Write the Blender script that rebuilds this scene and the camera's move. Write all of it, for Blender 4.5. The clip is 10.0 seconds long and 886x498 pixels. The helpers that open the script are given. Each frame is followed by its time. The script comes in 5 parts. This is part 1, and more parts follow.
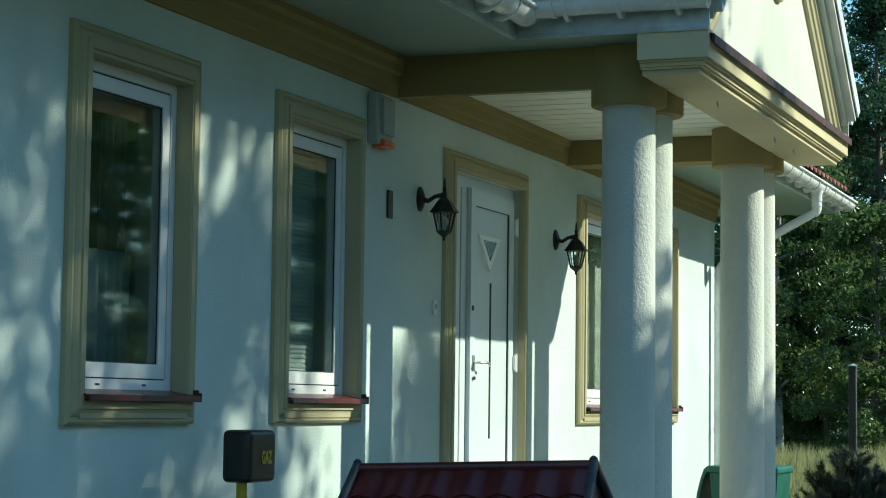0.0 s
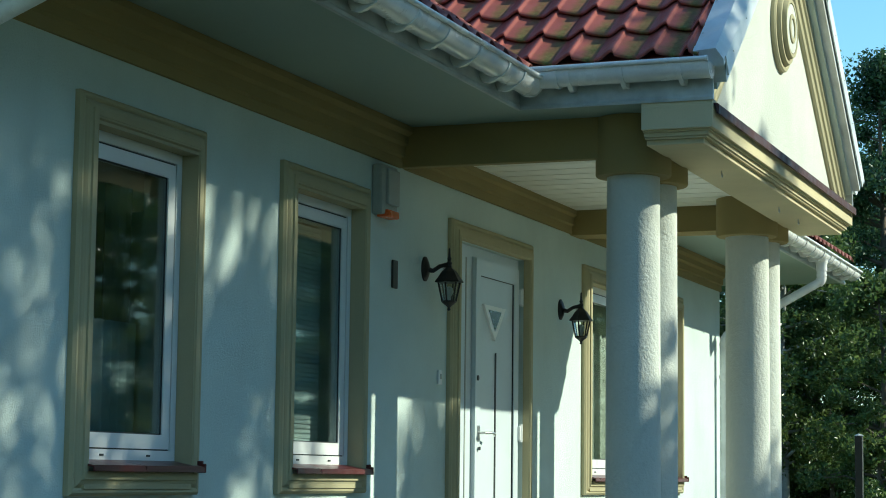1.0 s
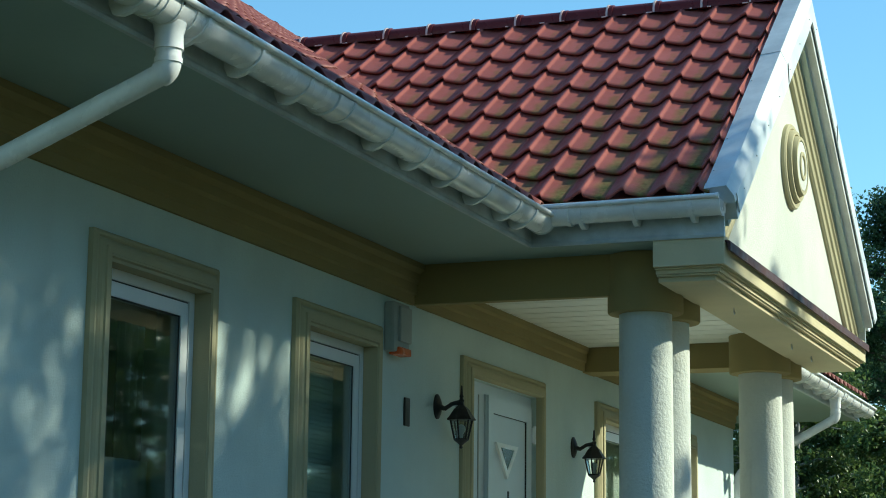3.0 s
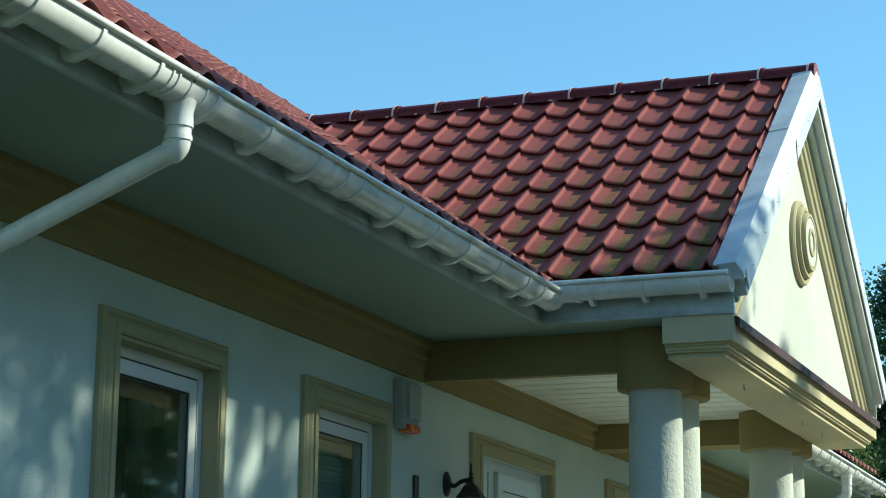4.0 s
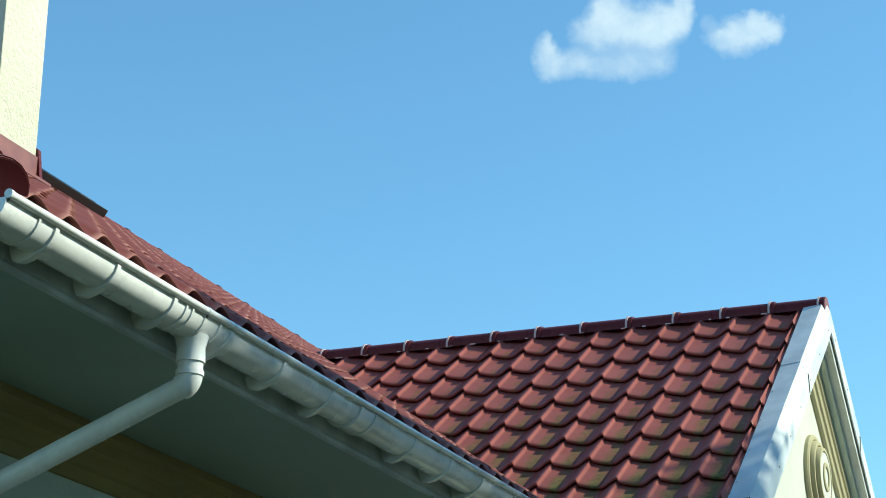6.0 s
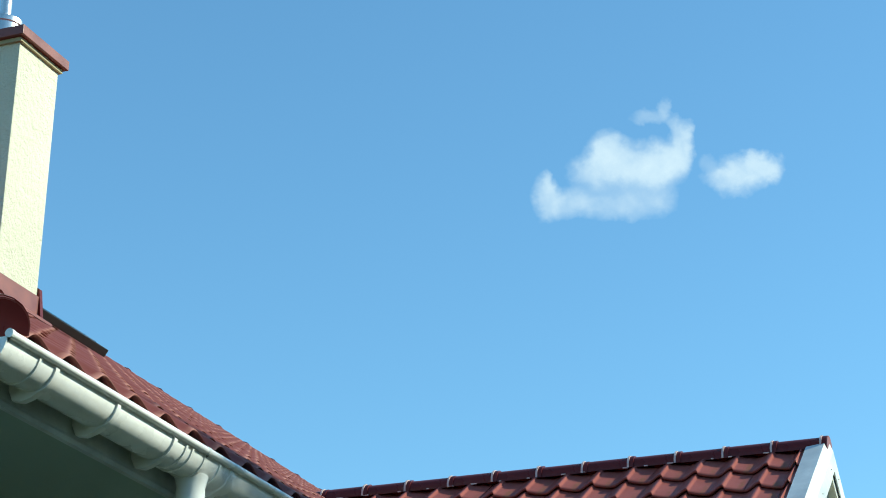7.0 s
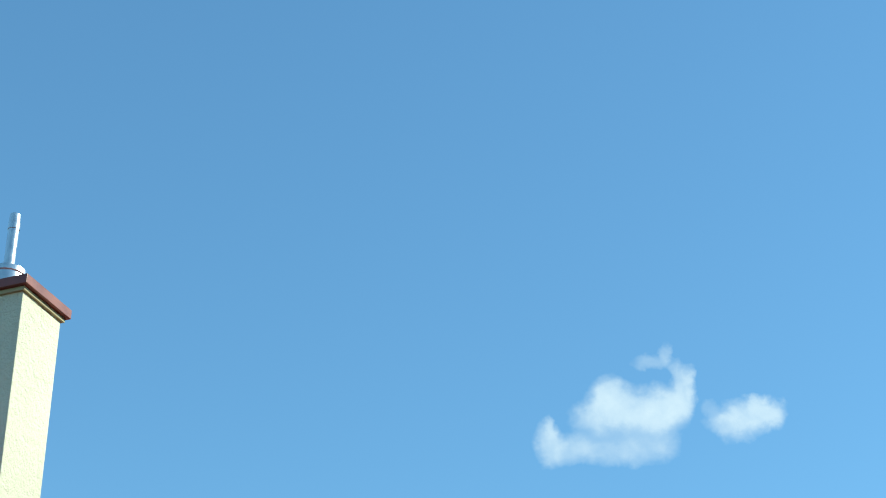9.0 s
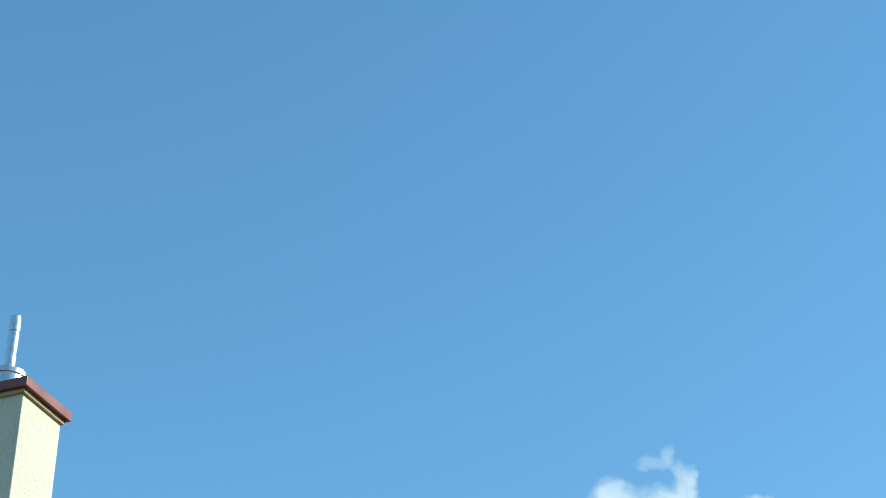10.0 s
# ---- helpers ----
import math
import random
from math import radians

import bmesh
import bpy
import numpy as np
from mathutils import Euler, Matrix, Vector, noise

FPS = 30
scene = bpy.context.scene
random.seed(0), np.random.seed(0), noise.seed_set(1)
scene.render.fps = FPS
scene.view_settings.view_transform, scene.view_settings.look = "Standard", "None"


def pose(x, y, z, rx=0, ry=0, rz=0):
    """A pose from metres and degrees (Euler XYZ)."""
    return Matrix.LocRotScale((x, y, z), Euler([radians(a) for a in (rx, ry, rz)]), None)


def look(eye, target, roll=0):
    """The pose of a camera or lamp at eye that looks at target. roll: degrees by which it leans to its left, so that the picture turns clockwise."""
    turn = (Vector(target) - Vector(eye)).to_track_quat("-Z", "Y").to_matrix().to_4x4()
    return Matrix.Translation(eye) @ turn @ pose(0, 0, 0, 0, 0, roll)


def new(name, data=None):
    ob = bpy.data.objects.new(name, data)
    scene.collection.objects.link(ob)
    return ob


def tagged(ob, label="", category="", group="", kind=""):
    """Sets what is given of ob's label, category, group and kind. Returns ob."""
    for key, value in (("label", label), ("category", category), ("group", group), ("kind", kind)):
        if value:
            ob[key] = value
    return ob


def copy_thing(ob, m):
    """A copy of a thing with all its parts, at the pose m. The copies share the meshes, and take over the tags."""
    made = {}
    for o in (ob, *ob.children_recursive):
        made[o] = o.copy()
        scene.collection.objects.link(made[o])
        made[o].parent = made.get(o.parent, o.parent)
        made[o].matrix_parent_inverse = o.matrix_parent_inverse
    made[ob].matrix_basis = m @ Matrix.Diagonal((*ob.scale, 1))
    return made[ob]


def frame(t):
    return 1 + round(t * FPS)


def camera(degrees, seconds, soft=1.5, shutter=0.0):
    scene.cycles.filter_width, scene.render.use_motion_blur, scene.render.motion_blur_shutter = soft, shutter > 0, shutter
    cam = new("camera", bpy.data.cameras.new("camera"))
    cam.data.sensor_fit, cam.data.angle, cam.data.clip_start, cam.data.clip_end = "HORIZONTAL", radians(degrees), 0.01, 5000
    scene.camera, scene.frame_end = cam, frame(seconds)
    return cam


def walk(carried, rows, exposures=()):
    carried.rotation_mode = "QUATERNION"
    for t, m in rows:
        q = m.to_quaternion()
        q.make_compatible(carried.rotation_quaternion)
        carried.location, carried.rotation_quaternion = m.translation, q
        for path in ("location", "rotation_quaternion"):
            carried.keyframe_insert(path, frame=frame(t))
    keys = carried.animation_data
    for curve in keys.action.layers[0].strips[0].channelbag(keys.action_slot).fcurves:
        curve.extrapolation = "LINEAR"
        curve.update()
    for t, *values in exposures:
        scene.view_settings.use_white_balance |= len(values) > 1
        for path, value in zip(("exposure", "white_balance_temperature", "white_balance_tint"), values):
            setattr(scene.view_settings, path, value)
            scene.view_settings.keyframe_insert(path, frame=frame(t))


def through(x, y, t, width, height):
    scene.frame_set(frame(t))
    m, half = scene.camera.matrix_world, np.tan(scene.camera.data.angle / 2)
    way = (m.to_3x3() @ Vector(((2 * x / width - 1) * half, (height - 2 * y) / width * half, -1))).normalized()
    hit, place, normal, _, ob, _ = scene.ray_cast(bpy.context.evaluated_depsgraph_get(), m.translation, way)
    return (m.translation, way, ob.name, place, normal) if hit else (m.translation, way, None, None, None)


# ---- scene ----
# ---- camera and its walk ----
cam = camera(24.907, 10.0, soft=1.0)
PATH = [
    (0.0, pose(0, -4, 1.4, 94.430, -0.714, -69.196)),
    (0.5, pose(0, -4, 1.4, 95.386, -0.676, -69.102)),
    (1.0, pose(0, -4, 1.4, 96.423, -0.679, -69.054)),
    (1.5, pose(0, -4, 1.4, 97.401, -0.677, -68.956)),
    (2.0, pose(0, -4, 1.4, 98.439, -0.658, -68.855)),
    (2.5, pose(0, -4, 1.4, 99.406, -0.657, -68.802)),
    (4.0, pose(0, -4, 1.4, 102.531, -0.623, -68.434)),
    (4.5, pose(0, -4, 1.4, 103.961, -0.622, -68.327)),
    (5.0, pose(0, -4, 1.4, 105.584, -0.616, -68.193)),
    (5.5, pose(0, -4, 1.4, 107.352, -0.620, -68.132)),
    (7.0, pose(0, -4, 1.4, 113.186, -0.534, -68.035)),
    (7.5, pose(0, -4, 1.4, 115.173, -0.475, -68.038)),
    (8.0, pose(0, -4, 1.4, 116.837, -0.389, -67.971)),
    (8.5, pose(0, -4, 1.4, 118.512, -0.370, -67.928)),
    (9.0, pose(0, -4, 1.4, 120.213, -0.288, -67.868)),
    (9.5, pose(0, -4, 1.4, 121.597, -0.275, -67.833)),
    (10.0, pose(0, -4, 1.4, 123.097, -0.165, -67.766)),
]
walk(cam, PATH, exposures=[(0.0, 0.39, 5450, -18), (10.0, 0.39, 5450, -18)])

# ---- world, sun ----
SUN = Vector((0.48, -1.0, 0.71)).normalized()
world = bpy.data.worlds.new("sky")
scene.world = world
world.use_nodes = True
wn = world.node_tree
sky = wn.nodes.new("ShaderNodeTexSky")
sky.sky_type = "NISHITA"
sky.sun_disc = False
sky.sun_elevation = math.asin(SUN.z)
sky.sun_rotation = math.atan2(SUN.x, SUN.y)
sky.altitude = 150
sky.air_density = 1.1
sky.dust_density = 0.25
sky.ozone_density = 3.0
wn.links.new(sky.outputs[0], wn.nodes["Background"].inputs[0])
wn.nodes["Background"].inputs[1].default_value = 0.15
sun_data = bpy.data.lights.new("sun", "SUN")
sun_data.energy = 5.55
sun_data.angle = radians(0.53)
sun_data.color = (1.0, 0.81, 0.63)
sun = new("sun", sun_data)
sun.matrix_world = look(SUN * 50, (0, 0, 0))


# ---- materials ----
class Nodes:
    """A small wrapper round a new node material."""

    def __init__(self, name):
        self.mat = bpy.data.materials.new(name)
        self.mat.use_nodes = True
        self.tree = self.mat.node_tree
        self.bsdf = self.tree.nodes["Principled BSDF"]
        self.coords = self.add("ShaderNodeTexCoord").outputs["Object"]

    def add(self, kind, **inputs):
        node = self.tree.nodes.new(kind)
        for key, value in inputs.items():
            self.put(node.inputs[key.replace("_", " ")], value)
        return node

    def put(self, socket, value):
        if isinstance(value, bpy.types.NodeSocket):
            self.tree.links.new(value, socket)
        else:
            socket.default_value = value

    def noise(self, scale, detail=4.0, rough=0.55, stretch=(1, 1, 1), distortion=0.0):
        m = self.add("ShaderNodeMapping", Vector=self.coords, Scale=stretch)
        n = self.add("ShaderNodeTexNoise", Vector=m.outputs[0], Scale=scale, Detail=detail, Roughness=rough, Distortion=distortion)
        return n.outputs["Fac"]

    def ramp(self, fac, stops):
        r = self.add("ShaderNodeValToRGB", Fac=fac)
        els = r.color_ramp.elements
        while len(els) < len(stops):
            els.new(0.5)
        for el, (at, col) in zip(els, stops):
            el.position = at
            el.color = (*col, 1) if not isinstance(col, float) else (col, col, col, 1)
        return r.outputs[0]

    def mix(self, fac, a, b, blend="MIX"):
        n = self.tree.nodes.new("ShaderNodeMix")
        n.data_type, n.blend_type = "RGBA", blend
        self.put(n.inputs[0], fac)
        for socket, value in ((n.inputs[6], a), (n.inputs[7], b)):
            self.put(socket, (*value, 1) if isinstance(value, tuple) and len(value) == 3 else value)
        return n.outputs[2]

    def math(self, op, a, b=0.0):
        n = self.tree.nodes.new("ShaderNodeMath")
        n.operation = op
        self.put(n.inputs[0], a)
        self.put(n.inputs[1], b)
        return n.outputs[0]

    def bump(self, height, strength, distance=0.01):
        b = self.add("ShaderNodeBump", Height=height, Strength=strength, Distance=distance)
        self.put(self.bsdf.inputs["Normal"], b.outputs[0])

    def done(self, color, rough, metal=0.0, **more):
        self.put(self.bsdf.inputs["Base Color"], (*color, 1) if isinstance(color, tuple) else color)
        self.put(self.bsdf.inputs["Roughness"], rough)
        self.put(self.bsdf.inputs["Metallic"], metal)
        for key, value in more.items():
            self.put(self.bsdf.inputs[key.replace("_", " ")], value)
        return self.mat


def stucco(name, color, grain=160.0, depth=0.004, dirt=0.12):
    n = Nodes(name)
    big = n.noise(1.3, 5)
    streak = n.noise(3.0, 4, stretch=(1, 1, 0.12))
    fine = n.noise(grain, 3, 0.7)
    dark = tuple(c * (1 - dirt * 1.6) for c in color)
    col = n.mix(n.ramp(big, [(0.35, 0.0), (0.7, 1.0)]), dark, color)
    col = n.mix(n.math("MULTIPLY", n.ramp(streak, [(0.55, 0.0), (0.75, 1.0)]), dirt), col, (0.28, 0.27, 0.22))
    col = n.mix(n.math("MULTIPLY", fine, 0.16), col, (0.2, 0.2, 0.17))
    n.bump(n.math("ADD", fine, n.math("MULTIPLY", n.noise(grain * 0.35, 2), 0.7)), 0.9, depth)
    return n.done(col, 0.92)


def paint(name, color, rough=0.45, wear=0.1, scale=4.0, metal=0.0):
    n = Nodes(name)
    a, b = n.noise(scale, 5), n.noise(scale * 14, 3)
    dark = tuple(c * (1 - wear * 2) for c in color)
    col = n.mix(n.ramp(a, [(0.35, 0.0), (0.7, 1.0)]), dark, color)
    col = n.mix(n.math("MULTIPLY", n.ramp(b, [(0.55, 0.0), (0.75, 1.0)]), wear), col, tuple(c * 0.45 for c in color))
    n.bump(b, 0.12, 0.002)
    return n.done(col, n.ramp(a, [(0.3, rough * 0.8), (0.7, min(1.0, rough * 1.25))]), metal)


WALL = stucco("cream_stucco", (0.685, 0.79, 0.765), 130.0, 0.004, 0.10)
PEDIMENT = stucco("pediment_stucco", (0.69, 0.71, 0.64), 150.0, 0.003, 0.10)
CHIMNEY = stucco("chimney_stucco", (0.745, 0.73, 0.58), 45.0, 0.012, 0.10)
COLUMN = stucco("column_stucco", (0.68, 0.70, 0.65), 48.0, 0.0055, 0.08)
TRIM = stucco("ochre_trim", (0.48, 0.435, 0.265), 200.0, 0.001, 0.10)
# the ochre trim again, darkened for the shade high under the roof
OCHRE_SHADED = stucco("ochre_shaded", (0.335, 0.263, 0.1), 200.0, 0.001, 0.10)
WHITE = paint("white_pvc", (0.80, 0.82, 0.83), 0.32, 0.04, 3.0)
BRIGHT = paint("bright_white", (0.90, 0.92, 0.93), 0.35, 0.03, 3.0)
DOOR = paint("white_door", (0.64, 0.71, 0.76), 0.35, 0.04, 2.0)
# pale soffit, its colour darkened to carry the shade under the eaves
SOFFIT_SHADED = paint("soffit_shaded", (0.33, 0.41, 0.36), 0.6, 0.08, 1.5)
BOARD = paint("ceiling_boards", (0.84, 0.83, 0.74), 0.5, 0.04, 3.0)
GUTTER = paint("gutter_plastic", (0.896, 0.900, 0.900), 0.26, 0.10, 5.0)
FASCIA = paint("zinc_fascia", (0.58, 0.63, 0.64), 0.42, 0.18, 6.0)
VERGE = paint("verge_flashing", (0.76, 0.79, 0.80), 0.4, 0.14, 5.0)
RED_METAL = paint("red_metal", (0.135, 0.022, 0.022), 0.28, 0.15, 8.0)
RED_METAL.node_tree.nodes["Principled BSDF"].inputs["Specular IOR Level"].default_value = 0.22
PINK_METAL = paint("flashing_red", (0.22, 0.058, 0.048), 0.45, 0.15, 8.0)
PALE_RED = paint("pale_joint", (0.75, 0.58, 0.54), 0.3, 0.1, 20.0)
WELL_RED = paint("dark_red_sheet", (0.095, 0.014, 0.016), 0.34, 0.2, 6.0)
WELL_TRIM = paint("verge_trim", (0.045, 0.05, 0.055), 0.5, 0.2, 20.0)
IRON = paint("black_iron", (0.018, 0.016, 0.016), 0.42, 0.2, 30.0)
BLACK = paint("black_plastic", (0.010, 0.008, 0.007), 0.35, 0.2, 10.0)
GREY = paint("grey_plastic", (0.42, 0.45, 0.43), 0.45, 0.1, 10.0)
ORANGE = paint("orange_plastic", (0.75, 0.13, 0.02), 0.25, 0.05, 20.0)
STEEL = paint("steel", (0.66, 0.67, 0.68), 0.34, 0.1, 20.0, 1.0)
YELLOW = paint("yellow_paint", (0.55, 0.40, 0.02), 0.45, 0.15, 20.0)
BIN = paint("green_plastic", (0.014, 0.11, 0.082), 0.4, 0.1, 6.0)
CURTAIN = paint("white_net", (0.42, 0.47, 0.49), 0.85, 0.05, 12.0)
DRAPE = paint("brown_cloth", (0.085, 0.062, 0.048), 0.9, 0.1, 12.0)
DRIP = paint("drip_red", (0.055, 0.012, 0.012), 0.62, 0.15, 12.0)
OLIVE = paint("olive_cloth", (0.80, 0.80, 0.68), 0.9, 0.1, 12.0)
TEAL = paint("teal_sheet", (0.08, 0.62, 0.50), 0.85, 0.08, 12.0)
BLIND = paint("pale_blind", (0.80, 0.87, 0.85), 0.4, 0.05, 8.0)
# plaster darkened in colour so the rooms look dim through the glass
DIM_ROOM = paint("dimmed_room_plaster", (0.40, 0.36, 0.30), 0.9, 0.1, 1.0)
SILL_RED = paint("sill_red", (0.10, 0.02, 0.02), 0.32, 0.15, 8.0)
SEAL = paint("dark_seal", (0.03, 0.035, 0.04), 0.6, 0.1, 10.0)
CORNICE = stucco("cornice_stucco", (0.66, 0.58, 0.36), 150.0, 0.002, 0.12)
# pale warm stone, coloured bright to throw light up under the porch
BOUNCE_PAVING = stucco("bounce_paving", (0.86, 0.74, 0.52), 60.0, 0.002, 0.1)
CONCRETE = stucco("porch_concrete", (0.36, 0.35, 0.32), 90.0, 0.003, 0.2)


def roof_tile_material(name, moss_top, gloss, moss_share, lip_glint, red=1.0):
    """Dark red sheet tile; moss sits in the troughs near the eave, a painted sun glint pales the lips."""
    n = Nodes(name)
    info = n.add("ShaderNodeObjectInfo").outputs["Random"]
    pos = n.add("ShaderNodeNewGeometry").outputs["Position"]
    n.coords = pos
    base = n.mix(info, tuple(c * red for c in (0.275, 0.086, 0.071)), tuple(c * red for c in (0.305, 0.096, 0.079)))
    base = n.mix(n.ramp(n.noise(5.0, 5), [(0.4, 0.0), (0.75, 0.4)]), base, (0.15, 0.036, 0.030))
    speck = n.ramp(n.noise(45.0, 3, 0.7), [(0.70, 0.0), (0.74, 1.0)])
    base = n.mix(n.math("MULTIPLY", speck, 0.6), base, (0.05, 0.045, 0.03))
    lip = n.tree.nodes.new("ShaderNodeAttribute")
    lip.attribute_name = "lip"
    # sunlight on the lips painted in as a broken pale edge
    glint = n.math("MULTIPLY", lip.outputs["Fac"], n.ramp(n.noise(14.0, 3), [(0.35, 0.0), (0.6, 1.0)]))
    base = n.mix(n.math("MULTIPLY", glint, lip_glint), base, (0.62, 0.36, 0.30))
    z = n.add("ShaderNodeSeparateXYZ", Vector=pos).outputs["Z"]
    height = n.add("ShaderNodeMapRange", Value=z, From_Min=3.40, From_Max=moss_top, To_Min=1.0, To_Max=0.0).outputs[0]
    attr = n.tree.nodes.new("ShaderNodeAttribute")
    attr.attribute_name = "trough"
    patch = n.math("ADD", n.math("MULTIPLY", n.noise(11.0, 5, 0.6), 0.75), n.math("MULTIPLY", attr.outputs["Fac"], 0.62))
    patch = n.math("ADD", patch, n.math("MULTIPLY", height, 0.48))
    moss = n.add("ShaderNodeMapRange", Value=patch, From_Min=0.84, From_Max=1.50, To_Min=0.0, To_Max=moss_share).outputs[0]
    col = n.mix(moss, base, n.mix(n.ramp(n.noise(40.0, 4, 0.65), [(0.35, 0.0), (0.65, 1.0)]), (0.055, 0.082, 0.022), (0.14, 0.165, 0.058)))
    n.bump(n.math("ADD", n.noise(220.0, 2), n.math("MULTIPLY", n.math("MULTIPLY", moss, n.noise(90.0, 3)), 3.0)), 0.2, 0.003)
    rough = n.mix(moss, n.ramp(n.noise(12.0, 3), [(0.3, gloss), (0.7, gloss * 1.3)]), (0.95, 0.95, 0.95))
    return n.done(col, rough, Specular_IOR_Level=0.08)


TILE = roof_tile_material("red_roof_tile", 4.7, 0.30, 0.95, 0.0)
# the same tile with its colour darkened to stand for shade
TILE_SHADED = roof_tile_material("red_roof_tile_shaded", 3.5, 0.45, 0.0, 0.35, 0.55)


def glass(name, tint=(1, 1, 1), gloss_rough=0.0):
    n = Nodes(name)
    n.tree.nodes.remove(n.bsdf)
    clear = n.add("ShaderNodeBsdfTransparent", Color=(*tint, 1))
    shine = n.add("ShaderNodeBsdfGlossy", Color=(1, 1, 1, 1), Roughness=gloss_rough)
    edge = n.math("POWER", n.add("ShaderNodeLayerWeight", Blend=0.5).outputs["Facing"], 4.0)
    m = n.add("ShaderNodeMixShader", Fac=n.math("ADD", n.math("MULTIPLY", edge, 0.85), 0.12))
    n.tree.links.new(clear.outputs[0], m.inputs[1])
    n.tree.links.new(shine.outputs[0], m.inputs[2])
    n.tree.links.new(m.outputs[0], n.tree.nodes["Material Output"].inputs[0])
    return n.mat


PANE = glass("window_glass", (0.72, 0.79, 0.79), 0.035)
LAMP_GLASS = glass("lantern_glass", (0.85, 0.88, 0.86), 0.12)


def leaf_material(name, dark, light, rough=0.5, through=0.35):
    n = Nodes(name)
    rnd = n.add("ShaderNodeNewGeometry").outputs["Random Per Island"]
    col = n.mix(rnd, dark, light)
    col = n.mix(n.ramp(n.noise(0.5, 3), [(0.35, 0.0), (0.7, 0.6)]), col, tuple(c * 0.6 for c in dark))
    n.done(col, rough)
    trans = n.add("ShaderNodeBsdfTranslucent", Color=col)
    m = n.add("ShaderNodeMixShader", Fac=through)
    n.tree.links.new(n.bsdf.outputs[0], m.inputs[1])
    n.tree.links.new(trans.outputs[0], m.inputs[2])
    n.tree.links.new(m.outputs[0], n.tree.nodes["Material Output"].inputs[0])
    return n.mat


LEAF = leaf_material("birch_leaf", (0.065, 0.115, 0.03), (0.20, 0.26, 0.08), 0.32, 0.45)
LEAF_DARK = leaf_material("alder_leaf", (0.028, 0.066, 0.028), (0.145, 0.23, 0.10), 0.24, 0.35)
NEEDLE = leaf_material("pine_needle", (0.028, 0.05, 0.022), (0.07, 0.10, 0.045), 0.5, 0.2)
GRASS = leaf_material("meadow_grass", (0.24, 0.27, 0.09), (0.55, 0.49, 0.25), 0.7, 0.45)
BARK = stucco("grey_bark", (0.16, 0.13, 0.10), 25.0, 0.03, 0.3)
BIRCH = stucco("birch_bark", (0.55, 0.54, 0.50), 14.0, 0.01, 0.4)


def ground_material():
    n = Nodes("grass_ground")
    col = n.mix(n.ramp(n.noise(0.25, 6), [(0.35, 0.0), (0.65, 1.0)]), (0.04, 0.055, 0.02), (0.07, 0.075, 0.03))
    col = n.mix(n.math("MULTIPLY", n.noise(30.0, 4, 0.7), 0.6), col, (0.035, 0.045, 0.015))
    n.bump(n.noise(20.0, 5, 0.7), 0.6, 0.05)
    return n.done(col, 0.95)


GROUND = ground_material()


# ---- mesh helpers ----
def link(name, mesh, mat, parent=None, label=""):
    """One mesh object, built in world coordinates, under a thing or a part."""
    if mat and not mesh.materials:
        mesh.materials.append(mat)
    ob = new(name, mesh)
    if parent:
        ob.parent = parent
        ob.matrix_parent_inverse = parent.matrix_world.inverted()
    if label:
        ob["label"] = label
    return ob


def part(name, bm, mat, parent=None, label="", smooth=False):
    bmesh.ops.recalc_face_normals(bm, faces=bm.faces)
    mesh = bpy.data.meshes.new(name)
    bm.to_mesh(mesh)
    bm.free()
    if smooth:
        mesh.polygons.foreach_set("use_smooth", [True] * len(mesh.polygons))
        mesh.set_sharp_from_angle(angle=radians(38))
    return link(name, mesh, mat, parent, label)


def raw(name, verts, faces, mat, parent=None, label="", smooth=False):
    mesh = bpy.data.meshes.new(name)
    mesh.from_pydata(verts, [], faces)
    if smooth:
        mesh.polygons.foreach_set("use_smooth", [True] * len(mesh.polygons))
    mesh.update()
    return link(name, mesh, mat, parent, label)


def thing(name, at, label, category, group="", kind=""):
    ob = new(name)
    ob.matrix_world = Matrix.Translation(at)
    ob.matrix_basis = Matrix.Translation(at)
    ob.empty_display_size = 0.1
    bpy.context.view_layer.update()
    return tagged(ob, label, category, group, kind)


def box(x0, x1, y0, y1, z0, z1, bevel=0.0, bm=None, seg=2):
    own = bm or bmesh.new()
    made = bmesh.ops.create_cube(own, size=1.0)["verts"]
    for v in made:
        v.co = Vector(((x0 + x1) / 2 + v.co.x * (x1 - x0), (y0 + y1) / 2 + v.co.y * (y1 - y0), (z0 + z1) / 2 + v.co.z * (z1 - z0)))
    if bevel:
        edges = list({e for v in made for e in v.link_edges})
        bmesh.ops.bevel(own, geom=edges, offset=bevel, segments=seg, affect="EDGES", profile=0.6)
    return own


def rod(p0, p1, r0, r1=None, seg=16, bm=None, caps=True):
    """A straight tapered rod."""
    own = bm or bmesh.new()
    r1 = r0 if r1 is None else r1
    p0, p1 = Vector(p0), Vector(p1)
    turn = (p1 - p0).to_track_quat("Z", "Y")
    rings = []
    for p, r in ((p0, r0), (p1, r1)):
        rings.append([own.verts.new(p + turn @ Vector((r * math.cos(a), r * math.sin(a), 0))) for a in (2 * math.pi * k / seg for k in range(seg))])
    for k in range(seg):
        own.faces.new((rings[0][k], rings[0][(k + 1) % seg], rings[1][(k + 1) % seg], rings[1][k]))
    if caps:
        own.faces.new(rings[0][::-1])
        own.faces.new(rings[1])
    return own


